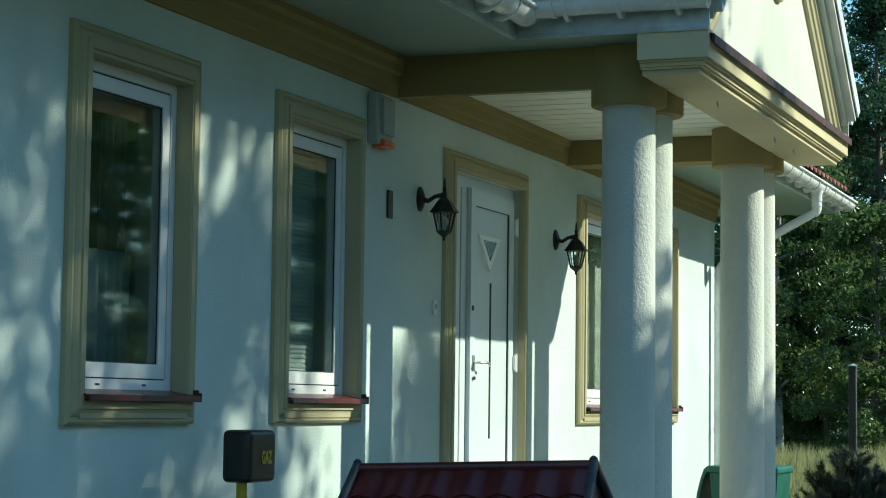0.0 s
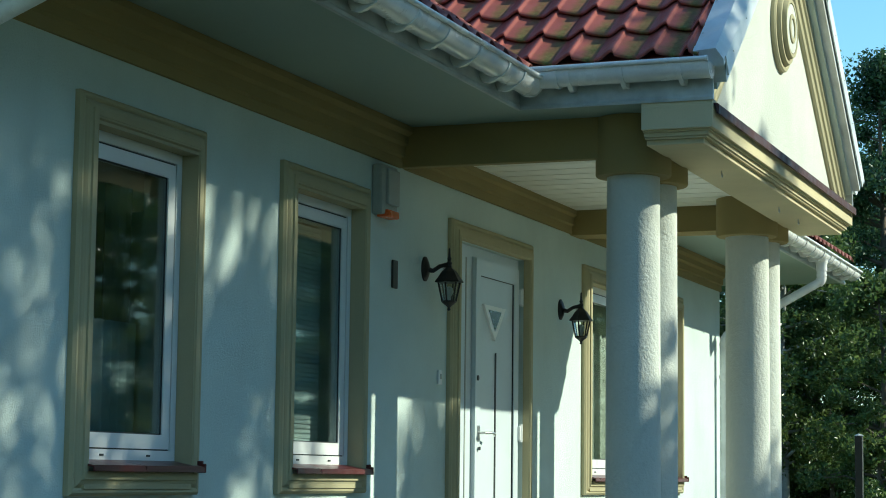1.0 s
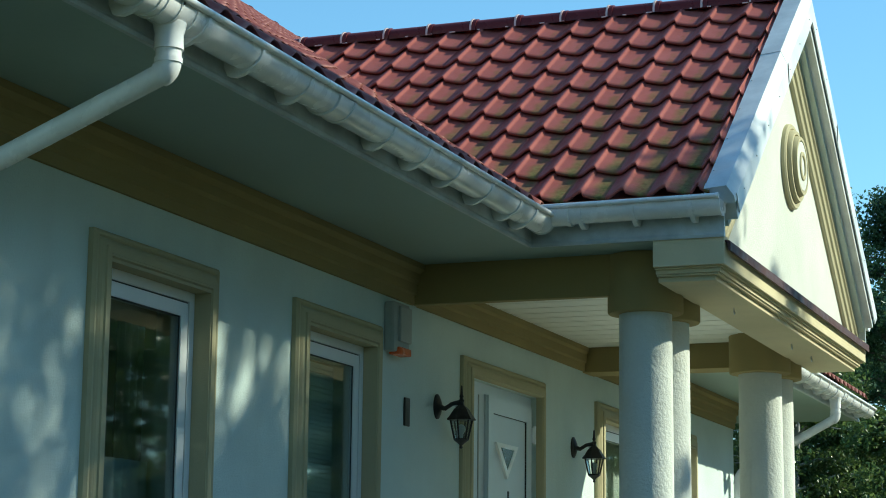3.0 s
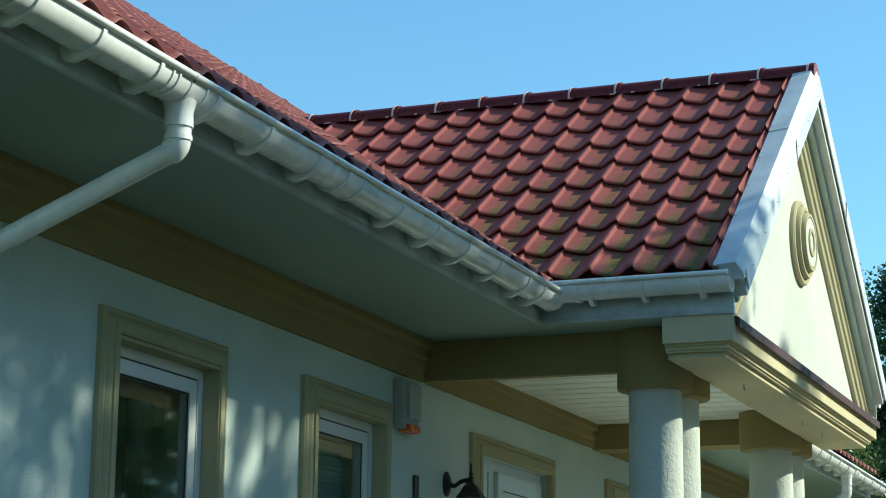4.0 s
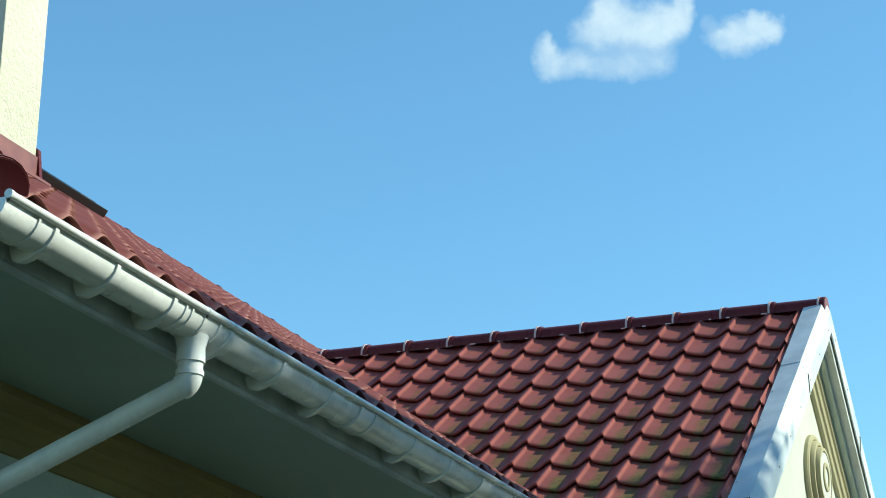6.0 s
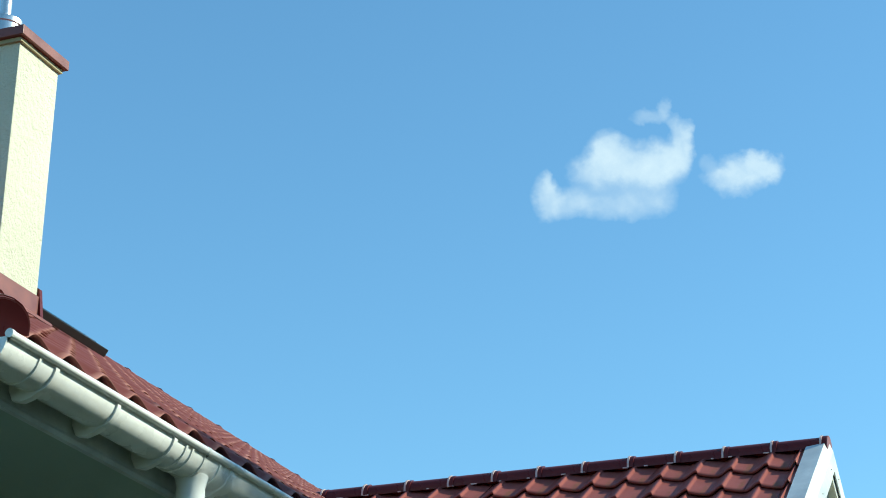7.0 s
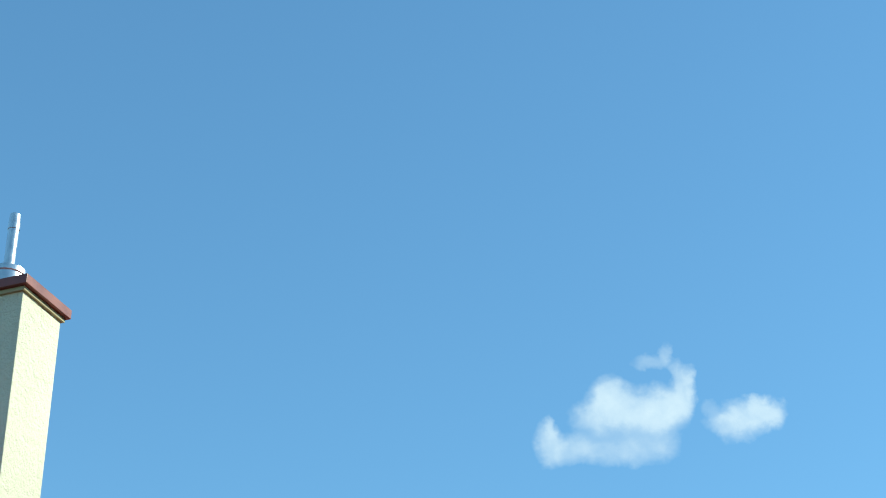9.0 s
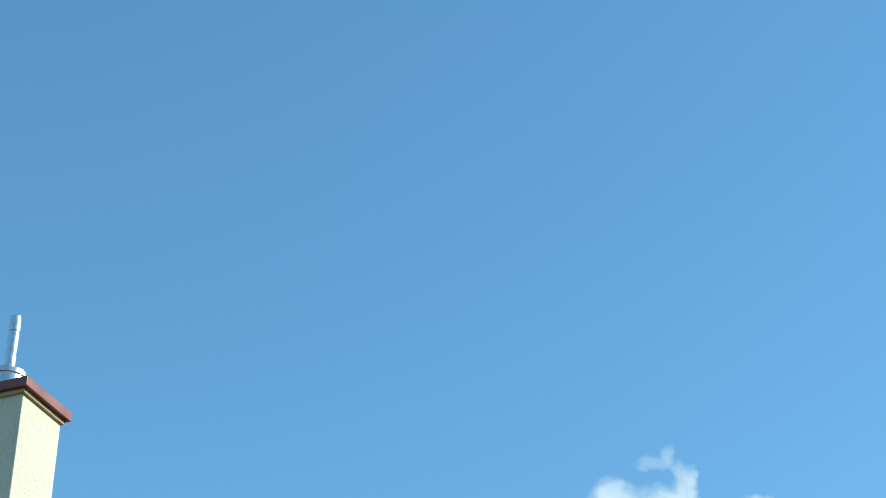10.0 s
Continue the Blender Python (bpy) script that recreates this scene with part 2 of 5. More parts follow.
def tube(points, r, seg=16, bm=None):
    """A bent pipe along points, with its ends closed."""
    own = bm or bmesh.new()
    pts = [Vector(p) for p in points]
    rings = []
    for i, p in enumerate(pts):
        way = (pts[min(i + 1, len(pts) - 1)] - pts[max(i - 1, 0)]).normalized()
        turn = way.to_track_quat("Z", "Y")
        rad = r[i] if isinstance(r, (list, tuple)) else r
        rings.append([own.verts.new(p + turn @ Vector((rad * math.cos(a), rad * math.sin(a), 0))) for a in (2 * math.pi * k / seg for k in range(seg))])
    for a, b in zip(rings, rings[1:]):
        for k in range(seg):
            own.faces.new((a[k], a[(k + 1) % seg], b[(k + 1) % seg], b[k]))
    own.faces.new(rings[0][::-1])
    own.faces.new(rings[-1])
    return own


def lathe(profile, centre, seg=32, bm=None):
    """Turns a profile of (radius, height) round the upright through centre."""
    own = bm or bmesh.new()
    cx, cy, cz = centre
    rings = []
    for r, h in profile:
        rings.append([own.verts.new((cx + r * math.cos(a), cy + r * math.sin(a), cz + h)) for a in (2 * math.pi * k / seg for k in range(seg))])
    for a, b in zip(rings, rings[1:]):
        for k in range(seg):
            own.faces.new((a[k], a[(k + 1) % seg], b[(k + 1) % seg], b[k]))
    own.faces.new(rings[0][::-1])
    own.faces.new(rings[-1])
    return own


def sweep(profile, frames, closed=True, bm=None):
    """Carries a profile of (a, b) along frames of (point, axis a, axis b)."""
    own = bm or bmesh.new()
    rings = [[own.verts.new(Vector(p) + a * Vector(ua) + b * Vector(ub)) for a, b in profile] for p, ua, ub in frames]
    n = len(profile)
    for r, s in zip(rings, rings[1:]):
        for k in range(n if closed else n - 1):
            own.faces.new((r[k], r[(k + 1) % n], s[(k + 1) % n], s[k]))
    if closed:
        own.faces.new(rings[0][::-1])
        own.faces.new(rings[-1])
    return own


def pierced(xs, zs, holes, y0, y1, bm=None):
    """An upright slab between y0 and y1 with rectangular openings (x0, x1, z0, z1)."""
    own = bm or bmesh.new()
    xs = sorted({*xs, *(h[0] for h in holes), *(h[1] for h in holes)})
    zs = sorted({*zs, *(h[2] for h in holes), *(h[3] for h in holes)})
    solid = {}
    for i in range(len(xs) - 1):
        for j in range(len(zs) - 1):
            cx, cz = (xs[i] + xs[i + 1]) / 2, (zs[j] + zs[j + 1]) / 2
            if not any(h[0] < cx < h[1] and h[2] < cz < h[3] for h in holes):
                solid[i, j] = True
    cache = {}

    def vert(x, y, z):
        key = (round(x, 5), round(y, 5), round(z, 5))
        if key not in cache:
            cache[key] = own.verts.new(key)
        return cache[key]

    for i, j in solid:
        x0, x1, z0, z1 = xs[i], xs[i + 1], zs[j], zs[j + 1]
        own.faces.new([vert(x0, y0, z0), vert(x1, y0, z0), vert(x1, y0, z1), vert(x0, y0, z1)])
        own.faces.new([vert(x0, y1, z0), vert(x0, y1, z1), vert(x1, y1, z1), vert(x1, y1, z0)])
        for di, dj, quad in ((-1, 0, ((x0, z0), (x0, z1))), (1, 0, ((x1, z1), (x1, z0))), (0, -1, ((x1, z0), (x0, z0))), (0, 1, ((x0, z1), (x1, z1)))):
            if (i + di, j + dj) not in solid:
                (ax, az), (bx, bz) = quad
                own.faces.new([vert(ax, y0, az), vert(bx, y0, bz), vert(bx, y1, bz), vert(ax, y1, az)])
    return own


# ---- measures of the house ----
FLOOR = 0.62
SOFFIT_Z = 3.232
EAVE_Y, EAVE_Z, PITCH = -0.87, 3.388, 0.6856
RIDGE_Y = 4.4
RIDGE_Z = EAVE_Z + PITCH * (RIDGE_Y - EAVE_Y)
X_WEST, X_EAST = 5.27, 17.15
ROOF_WEST, ROOF_EAST = 4.40, 18.86
HIP_X = ROOF_WEST + RIDGE_Y - EAVE_Y
PORTICO_MID = 11.39
PORTICO_W, PORTICO_E = 9.38, 13.40
P_EAVE_X, P_EAVE_Z = 9.32, 3.43
P_RIDGE_Z = 5.005
P_PITCH = (P_RIDGE_Z - P_EAVE_Z) / (PORTICO_MID - P_EAVE_X)
WINDOWS = [(6.59, 7.43, 1.43, 2.735), (8.385, 9.215, 1.43, 2.735), (13.14, 15.66, 1.40, 2.735)]
DOOR_HOLE = (10.57, 11.83, FLOOR, 2.735)

# ---- ground ----
bm = bmesh.new()
bmesh.ops.create_grid(bm, x_segments=60, y_segments=60, size=400)
for v in bm.verts:
    d = math.hypot(v.co.x - 8, v.co.y)
    v.co.z = 0.0 if d < 25 else 0.25 * noise.noise(v.co * 0.03)
tagged(part("ground", bm, GROUND), "rough grassy ground round the house", "ground", kind="structure")

# ---- walls ----
front = part("wall_front", pierced((X_WEST, X_EAST), (0.0, 3.6), [*WINDOWS, DOOR_HOLE], 0.0, 0.22), WALL)
tagged(front, "cream stucco front wall dappled with sun", "wall", kind="structure")
for name, args in (("wall_west", (X_WEST, X_WEST + 0.3, 0.22, 9.2, 0, 3.6)), ("wall_east", (X_EAST - 0.3, X_EAST, 0.22, 9.2, 0, 3.6)), ("wall_inner", (12.2, 12.3, 2.5, 9.2, FLOOR, 3.2))):
    tagged(part(name, box(*args), WALL), "cream stucco house wall", "wall", kind="structure")
# opening added in the unseen wall to let daylight into the rooms
tagged(part("wall_back", pierced((X_WEST, X_EAST), (0.0, 3.6), [(x, x + 2.2, 1.2, 2.8) for x in (13.6,)], 9.2, 9.5), WALL), "cream stucco back wall with an opening added for light", "wall", kind="structure")
tagged(part("floor", box(X_WEST + 0.3, X_EAST - 0.3, 0.22, 9.2, FLOOR - 0.2, FLOOR), DIM_ROOM), "dim floor inside the house", "floor", kind="structure")
tagged(part("ceiling", box(X_WEST + 0.3, X_EAST - 0.3, 0.22, 9.2, 3.2, 3.3), DIM_ROOM), "dim ceiling inside the house", "ceiling", kind="structure")
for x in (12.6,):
    tagged(part("wall_partition", box(x, x + 0.12, 0.22, 3.2, FLOOR, 3.2), DIM_ROOM), "dim plastered partition wall", "wall", kind="structure")
porch = part("porch_floor", box(9.2, 13.6, -1.95, 0.0, 0.0, FLOOR, 0.01), BOUNCE_PAVING)
# slab added out of view to reflect warm light into the porch
pavement = part("pavement", box(9.7, 17.0, -7.0, -1.955, -0.05, 0.03, 0.01), BOUNCE_PAVING)
tagged(pavement, "unseen pale slab that bounces warm light into the porch", "pavement", kind="structure")
tagged(porch, "warm pale stone porch floor under the columns", "porch", kind="structure")


# ---- eaves: soffit, frieze, fascia, gutters ----
def soffit(name, x0, x1, y0, y1, z, label, mat, boards=0.0, along="x", thick=0.03):
    """A boarded soffit with narrow joints, one mesh."""
    bm = bmesh.new()
    lo, hi = (y0, y1) if along == "x" else (x0, x1)
    n = max(1, round((hi - lo) / boards)) if boards else 1
    step = (hi - lo) / n
    for k in range(n):
        a, b = lo + k * step + (0.011 if boards else 0), lo + (k + 1) * step - (0.011 if boards else 0)
        if along == "x":
            box(x0, x1, a, b, z, z + thick, 0, bm)
        else:
            box(a, b, y0, y1, z, z + thick, 0, bm)
    box(x0, x1, y0, y1, z + 0.012, z + thick + 0.004, 0, bm)
    return tagged(part(name, bm, mat), label, "soffit", kind="structure")


soffit("soffit_west", ROOF_WEST + 0.08, 9.75, -0.79, 0.0, SOFFIT_Z, "soffit under the eaves with shade in its colour", SOFFIT_SHADED)
soffit("soffit_east", 13.02, ROOF_EAST, -0.79, 0.0, SOFFIT_Z, "soffit under the eaves with shade in its colour", SOFFIT_SHADED)
soffit("soffit_portico", 9.385, 9.75, -1.43, -0.79, SOFFIT_Z, "soffit beside the porch with shade in its colour", SOFFIT_SHADED)
soffit("soffit_portico", 13.02, 13.395, -1.43, -0.79, SOFFIT_Z, "soffit beside the porch with shade in its colour", SOFFIT_SHADED)
soffit("porch_ceiling", 9.817, 12.778, -1.424, 0.0, 3.172, "white boarded porch ceiling", BOARD, 0.20, "y")
tagged(part("soffit_side", box(ROOF_WEST + 0.08, X_WEST, 0.003, 9.5, SOFFIT_Z, SOFFIT_Z + 0.03), SOFFIT_SHADED), "soffit under the side eaves with shade in its colour", "soffit", kind="structure")
tagged(part("soffit_overhang", box(X_EAST, ROOF_EAST, 0.0, 9.5, SOFFIT_Z, SOFFIT_Z + 0.03), SOFFIT_SHADED), "gable overhang with shade in its colour", "soffit", kind="structure")

FRIEZE_PROFILE = [(0.0, 0.0), (-0.02, 0.0), (-0.02, 0.05), (-0.035, 0.06), (-0.035, 0.11), (-0.055, 0.125), (-0.055, 0.165), (-0.085, 0.185), (-0.085, 0.215), (0.0, 0.215)]


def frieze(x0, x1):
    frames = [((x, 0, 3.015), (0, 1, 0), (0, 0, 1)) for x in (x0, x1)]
    ob = part("frieze", sweep([(a * 0.9, b) for a, b in FRIEZE_PROFILE], frames), OCHRE_SHADED)
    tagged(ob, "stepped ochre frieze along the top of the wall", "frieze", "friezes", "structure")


frieze(X_WEST, 9.752)
frieze(9.818, 12.777)
frieze(13.023, X_EAST)


def half_round(r, t=0.006, seg=14):
    outer = [(-r * math.cos(math.pi * k / seg), -r * math.sin(math.pi * k / seg)) for k in range(seg + 1)]
    inner = [(-(r - t) * math.cos(math.pi * k / seg), -(r - t) * math.sin(math.pi * k / seg)) for k in range(seg + 1)]
    bead = [(-r - 0.009 + 0.012 * math.cos(t), 0.009 + 0.012 * math.sin(t)) for t in (-0.6 + 5.4 * k / 9 for k in range(10))]
    return [*bead[::-1], *outer[1:], *inner[::-1]]


def gutter(p0, p1, out, brackets, joints, label, seams=(), r=0.072):
    """A half-round gutter from p0 to p1; out: the way from the house; brackets, joints and raised seams: distances from p0."""
    p0, p1, out = Vector(p0), Vector(p1), Vector(out)
    way = (p1 - p0).normalized()
    g = thing("gutter", p0, label, "gutter", "gutters")
    up = Vector((0, 0, 1))
    part("channel", sweep(half_round(r), [(p, -out, up) for p in (p0, p1)]), GUTTER, g, smooth=True)
    for p, s in ((p0, 1), (p1, -1)):
        bm = bmesh.new()
        disc = [bm.verts.new(p + way * s * 0.004 + out * (r + 0.004) * math.cos(math.pi * k / 14) - up * (r + 0.004) * math.sin(math.pi * k / 14)) for k in range(15)]
        disc2 = [bm.verts.new(v.co - way * s * 0.010) for v in disc]
        bm.faces.new(disc)
        bm.faces.new(disc2[::-1])
        for k in range(15):
            bm.faces.new((disc[k], disc[(k + 1) % 15], disc2[(k + 1) % 15], disc2[k]))
        c = p + out * (r + 0.009) + up * 0.009
        rod(c - way * s * 0.006, c + way * s * 0.008, 0.0135, seg=14, bm=bm)
        part("end_cap", bm, GUTTER, g)
    ring = [(-(r + 0.007) * math.cos(math.pi * k / 14), -(r + 0.007) * math.sin(math.pi * k / 14)) for k in range(15)]
    inner = [(-(r - 0.001) * math.cos(math.pi * k / 14), -(r - 0.001) * math.sin(math.pi * k / 14)) for k in range(15)]
    ring[0], inner[0] = (-r - 0.006, -0.008), (-r + 0.001, -0.008)
    clip = [*ring, (r + 0.014, 0.02), (r - 0.001, 0.02), *inner[::-1]]
    for d in brackets:
        p = p0 + way * d
        bm = sweep(clip, [(p - way * 0.010, -out, up), (p + way * 0.010, -out, up)])
        # web plate that runs back under the channel to the fascia
        web = [(-0.025, -r - 0.004), (0.0, -r - 0.018), (0.03, -r - 0.026), (0.06, -r - 0.020), (r + 0.006, -r * 0.75), (r + 0.006, 0.01), (r + 0.001, 0.01), (r * 0.84, -r * 0.5), (0.04, -r * 0.8), (0.0, -r + 0.002)]
        sweep(web, [(p - way * 0.012, -out, up), (p + way * 0.012, -out, up)], bm=bm)
        part("bracket", bm, GUTTER, g, smooth=True)
    for d in joints:
        p = p0 + way * d
        bm = bmesh.new()
        for a, b, grow in ((-0.075, -0.055, 0.010), (-0.055, 0.055, 0.005), (0.055, 0.075, 0.010)):
            o = [(-(r + grow) * math.cos(math.pi * k / 14), -(r + grow) * math.sin(math.pi * k / 14)) for k in range(15)]
            o[0] = (-r - grow, -0.008)
            prof = [*o, *inner[::-1]]
            sweep(prof, [(p + way * a, -out, up), (p + way * b, -out, up)], bm=bm)
        part("connector", bm, GUTTER, g, smooth=True)
    for d in seams:
        p = p0 + way * d
        rib = [(-(r + 0.005) * math.cos(math.pi * k / 14), -(r + 0.005) * math.sin(math.pi * k / 14)) for k in range(15)]
        rib[0] = (-r - 0.005, -0.008)
        part("seam", sweep([*rib, *inner[::-1]], [(p - way * 0.005, -out, up), (p + way * 0.005, -out, up)]), GUTTER, g, smooth=True)
    return g


GUTTER_Z = 3.334
gutter((4.325, -0.875, GUTTER_Z), (5.47, -0.875, GUTTER_Z), (0, -1, 0), [0.253, 0.595, 0.944], [], "pale grey half-round plastic gutter beside the house corner", [0.165, 1.02, 1.06])
gutter((5.47, -0.875, GUTTER_Z), (9.305, -0.875, GUTTER_Z + 0.008), (0, -1, 0), [0.18, 0.58, 0.98, 1.773, 2.162, 2.53, 2.929, 3.321, 3.55], [1.30], "pale grey half-round plastic gutter above the windows", [0.10])
gutter((4.395, 9.6, GUTTER_Z + 0.02), (4.395, -0.80, GUTTER_Z), (-1, 0, 0), [0.4 + 0.6 * k for k in range(17)], [5.0], "pale grey half-round plastic gutter along the side eaves")
gutter((9.302, -0.80, 3.380), (9.302, -1.79, 3.382), (-1, 0, 0), [0.29, 0.56, 0.85], [0.16], "short half-round gutter on the side of the porch roof")
gutter((13.478, -1.79, 3.382), (13.478, -0.80, 3.380), (1, 0, 0), [0.15, 0.45, 0.8], [0.83], "short half-round gutter on the side of the porch roof")
gutter((13.475, -0.875, 3.350), (ROOF_EAST, -0.875, 3.325), (0, -1, 0), [0.4 + 0.39 * k for k in range(13)], [3.9], "pale grey half-round plastic gutter along the eaves")

FASCIA_PROFILE = [(0.0, -0.012), (-0.012, -0.014), (-0.016, 0.0), (-0.010, 0.012), (-0.010, 0.19), (0.01, 0.19), (0.01, -0.012)]


def fascia(p0, p1, out, label="grey metal fascia behind the gutter"):
    frames = [(Vector(p), -Vector(out), Vector((0, 0, 1))) for p in (p0, p1)]
    tagged(part("fascia", sweep(FASCIA_PROFILE, frames), FASCIA), label, "fascia", "fascias", "structure")


fascia((ROOF_WEST + 0.08, 9.5, SOFFIT_Z), (ROOF_WEST + 0.08, -0.79, SOFFIT_Z), (-1, 0, 0))
fascia((ROOF_WEST + 0.07, -0.79, SOFFIT_Z), (9.385, -0.79, SOFFIT_Z), (0, -1, 0))
fascia((9.385, -0.785, SOFFIT_Z), (9.385, -1.785, SOFFIT_Z), (-1, 0, 0))
fascia((13.395, -1.785, SOFFIT_Z), (13.395, -0.785, SOFFIT_Z), (1, 0, 0))
fascia((13.40, -0.79, SOFFIT_Z), (ROOF_EAST, -0.79, SOFFIT_Z), (0, -1, 0))


def bend(p, a, b, n=5):
    """Points of a rounded elbow at p between the ways a and b."""
    p, a, b = Vector(p), Vector(a), Vector(b)
    return [p + a * (1 - k / n) ** 2 + b * (k / n) ** 2 for k in range(n + 1)]


def downpipe(x, y, z_gutter, z_elbow, wall_x, wall_z, label, r=0.037):
    d = thing("downpipe", (wall_x, -0.07, 0.0), label, "downpipe", "downpipes")
    bm = lathe([(0.056, 0.0), (0.052, -0.020), (r + 0.010, -0.040), (r + 0.012, -0.09)], (x, y, z_gutter - 0.05), 24)
    part("outlet", bm, GUTTER, d, smooth=True)
    way = Vector((wall_x - x, -0.07 - y, wall_z - z_elbow))
    way.normalize()
    end = Vector((wall_x, -0.07, wall_z))
    top = Vector((x, y, z_elbow))
    part("elbow", tube([(x, y, z_gutter - 0.10), *bend(top, (0, 0, 0.03), way * 0.03, 7)], r + 0.006, 20), GUTTER, d, smooth=True)
    for dz in (0.0, 0.06):
        part("collar", rod((x, y, z_gutter - 0.125 - dz), (x, y, z_gutter - 0.108 - dz), r + 0.010, seg=20), GUTTER, d, smooth=True)
    part("slanting_pipe", rod(top + way * 0.03, end - way * 0.05, r, seg=20), GUTTER, d, smooth=True)
    part("elbow", tube([*bend(end, way * -0.09, (0, 0, -0.09))], r + 0.006, 20), GUTTER, d, smooth=True)
    part("pipe", rod((wall_x, -0.07, wall_z - 0.06), (wall_x, -0.07, 0.0), r, seg=20), GUTTER, d, smooth=True)
    for z in (2.25, 1.2):
        part("pipe_clip", rod((wall_x, -0.07, z), (wall_x, -0.07, z + 0.03), r + 0.007, seg=20), GUTTER, d, smooth=True)


downpipe(5.515, -0.875, GUTTER_Z - 0.005, 3.12, 5.515, 2.80, "pale grey downpipe slanting under the eaves to the wall")
downpipe(17.24, -0.875, 3.325, 3.10, 17.02, 2.62, "pale grey downpipe at the far house corner")


# ---- porch: columns, beams, entablature, pediment ----
def column(x, y):
    c = thing("column", (x, y, FLOOR), "round pale stucco porch column with an ochre capital", "column", "porch columns")
    part("shaft", lathe([(0.150, 0.0), (0.150, 0.05), (0.140, 0.07), (0.139, 1.2), (0.136, 2.25), (0.136, 2.31)], (x, y, FLOOR), 48), COLUMN, c, "rough pale grey stucco shaft", smooth=True)
    part("base", lathe([(0.19, 0.0), (0.19, 0.045), (0.165, 0.06), (0.152, 0.06)], (x, y, FLOOR - 0.002), 40), COLUMN, c, smooth=True)
    part("capital", lathe([(0.137, 0.0), (0.188, 0.004), (0.194, 0.012), (0.194, 0.304)], (x, y, 2.926), 48), OCHRE_SHADED, c, "plain ochre capital", smooth=True)


for x in (9.87, 10.22, 12.56, 12.91):
    column(x, -1.25)

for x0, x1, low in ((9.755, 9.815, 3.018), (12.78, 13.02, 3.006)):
    ob = part("porch_beam", box(x0, x1, -1.20, 0.0, low, SOFFIT_Z + 0.03, 0.004), OCHRE_SHADED)
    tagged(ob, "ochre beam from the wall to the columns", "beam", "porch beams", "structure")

# entablature: stepped mouldings, each a ring piece round the front and both ends
ent = thing("entablature", (PORTICO_MID, -1.6, 2.97), "cream stepped cornice below the gable", "cornice", kind="structure")
E_STEPS = [(3.020, 3.046, 0.075), (3.046, 3.056, 0.050), (3.056, 3.076, 0.038), (3.076, 3.086, 0.022), (3.086, 3.200, 0.0)]
for k, (z0, z1, inset) in enumerate(E_STEPS):
    name = "top_band" if k == 4 else "moulding"
    part(name, box(PORTICO_W + inset, PORTICO_E - inset, -1.78 + inset * 0.8, -1.425 - inset * 0.1, z0, z1, 0.003), CORNICE, ent)
part("end_block", box(PORTICO_W + 0.002, PORTICO_W + 0.10, -1.779, -1.425, 3.19, 3.228, 0.003), CORNICE, ent)
part("end_block", box(PORTICO_E - 0.10, PORTICO_E - 0.002, -1.779, -1.425, 3.19, 3.228, 0.003), CORNICE, ent)
prof = [(-1.70, 3.215), (-1.798, 3.206), (-1.806, 3.200), (-1.806, 3.156), (-1.796, 3.156), (-1.788, 3.199), (-1.70, 3.207)]
part("drip_flashing", sweep(prof, [((x, 0, 0), (0, 1, 0), (0, 0, 1)) for x in (PORTICO_W + 0.03, PORTICO_E + 0.0)]), DRIP, ent, "dark red metal drip edge")
for x in (10.35, 11.85, 12.45):
    part("hook", tube([(x, -1.60, 3.02), (x, -1.60, 2.997), (x + 0.012, -1.60, 2.987), (x + 0.024, -1.60, 2.997), (x + 0.02, -1.60, 3.009)], 0.004, 8), STEEL, ent, "small steel ceiling hook", smooth=True)

# pediment wall
PED_Y = -1.70


def gable_z(x):
    return P_EAVE_Z + P_PITCH * (x - P_EAVE_X if x < PORTICO_MID else 2 * PORTICO_MID - P_EAVE_X - x)


bm = bmesh.new()
outline = [(PORTICO_W + 0.06, 3.19), (PORTICO_E - 0.06, 3.19), (PORTICO_E - 0.06, gable_z(PORTICO_E - 0.06) - 0.02), (PORTICO_MID, P_RIDGE_Z - 0.02), (PORTICO_W + 0.06, gable_z(PORTICO_W + 0.06) - 0.02)]
a = [bm.verts.new((x, PED_Y, z)) for x, z in outline]
b = [bm.verts.new((x, PED_Y + 0.2, z)) for x, z in outline]
bm.faces.new(a)
bm.faces.new(b[::-1])
for k in range(5):
    bm.faces.new((a[k], a[(k + 1) % 5], b[(k + 1) % 5], b[k]))
ped = part("pediment", bm, PEDIMENT)
tagged(ped, "triangular cream stucco gable of the porch", "gable", kind="structure")


def ring_y(radius, width, depth, centre, seg=48):
    """A moulded ring on an upright face."""
    cx, cy, cz = centre
    prof = [(-width / 2, 0.0), (-width / 2, -depth * 0.7), (-width / 4, -depth), (width / 4, -depth), (width / 2, -depth * 0.7), (width / 2, 0.0)]
    bm = bmesh.new()
    rings = []
    for k in range(seg):
        t = 2 * math.pi * k / seg
        rings.append([bm.verts.new((cx + (radius + a) * math.cos(t), cy + b, cz + (radius + a) * math.sin(t))) for a, b in prof])
    for k in range(seg):
        r, s = rings[k], rings[(k + 1) % seg]
        for j in range(len(prof) - 1):
            bm.faces.new((r[j], r[j + 1], s[j + 1], s[j]))
    return bm


for radius, width, depth in ((0.233, 0.037, 0.030), (0.196, 0.037, 0.054), (0.160, 0.036, 0.078)):
    part("medallion_ring", ring_y(radius, width, depth, (PORTICO_MID + 0.01, PED_Y, 4.0)), TRIM, ped, "ochre round moulding", smooth=True)
disc = part("medallion_disc", rod((PORTICO_MID + 0.01, PED_Y + 0.01, 4.0), (PORTICO_MID + 0.01, PED_Y - 0.076, 4.0), 0.143, seg=40), PEDIMENT, ped)
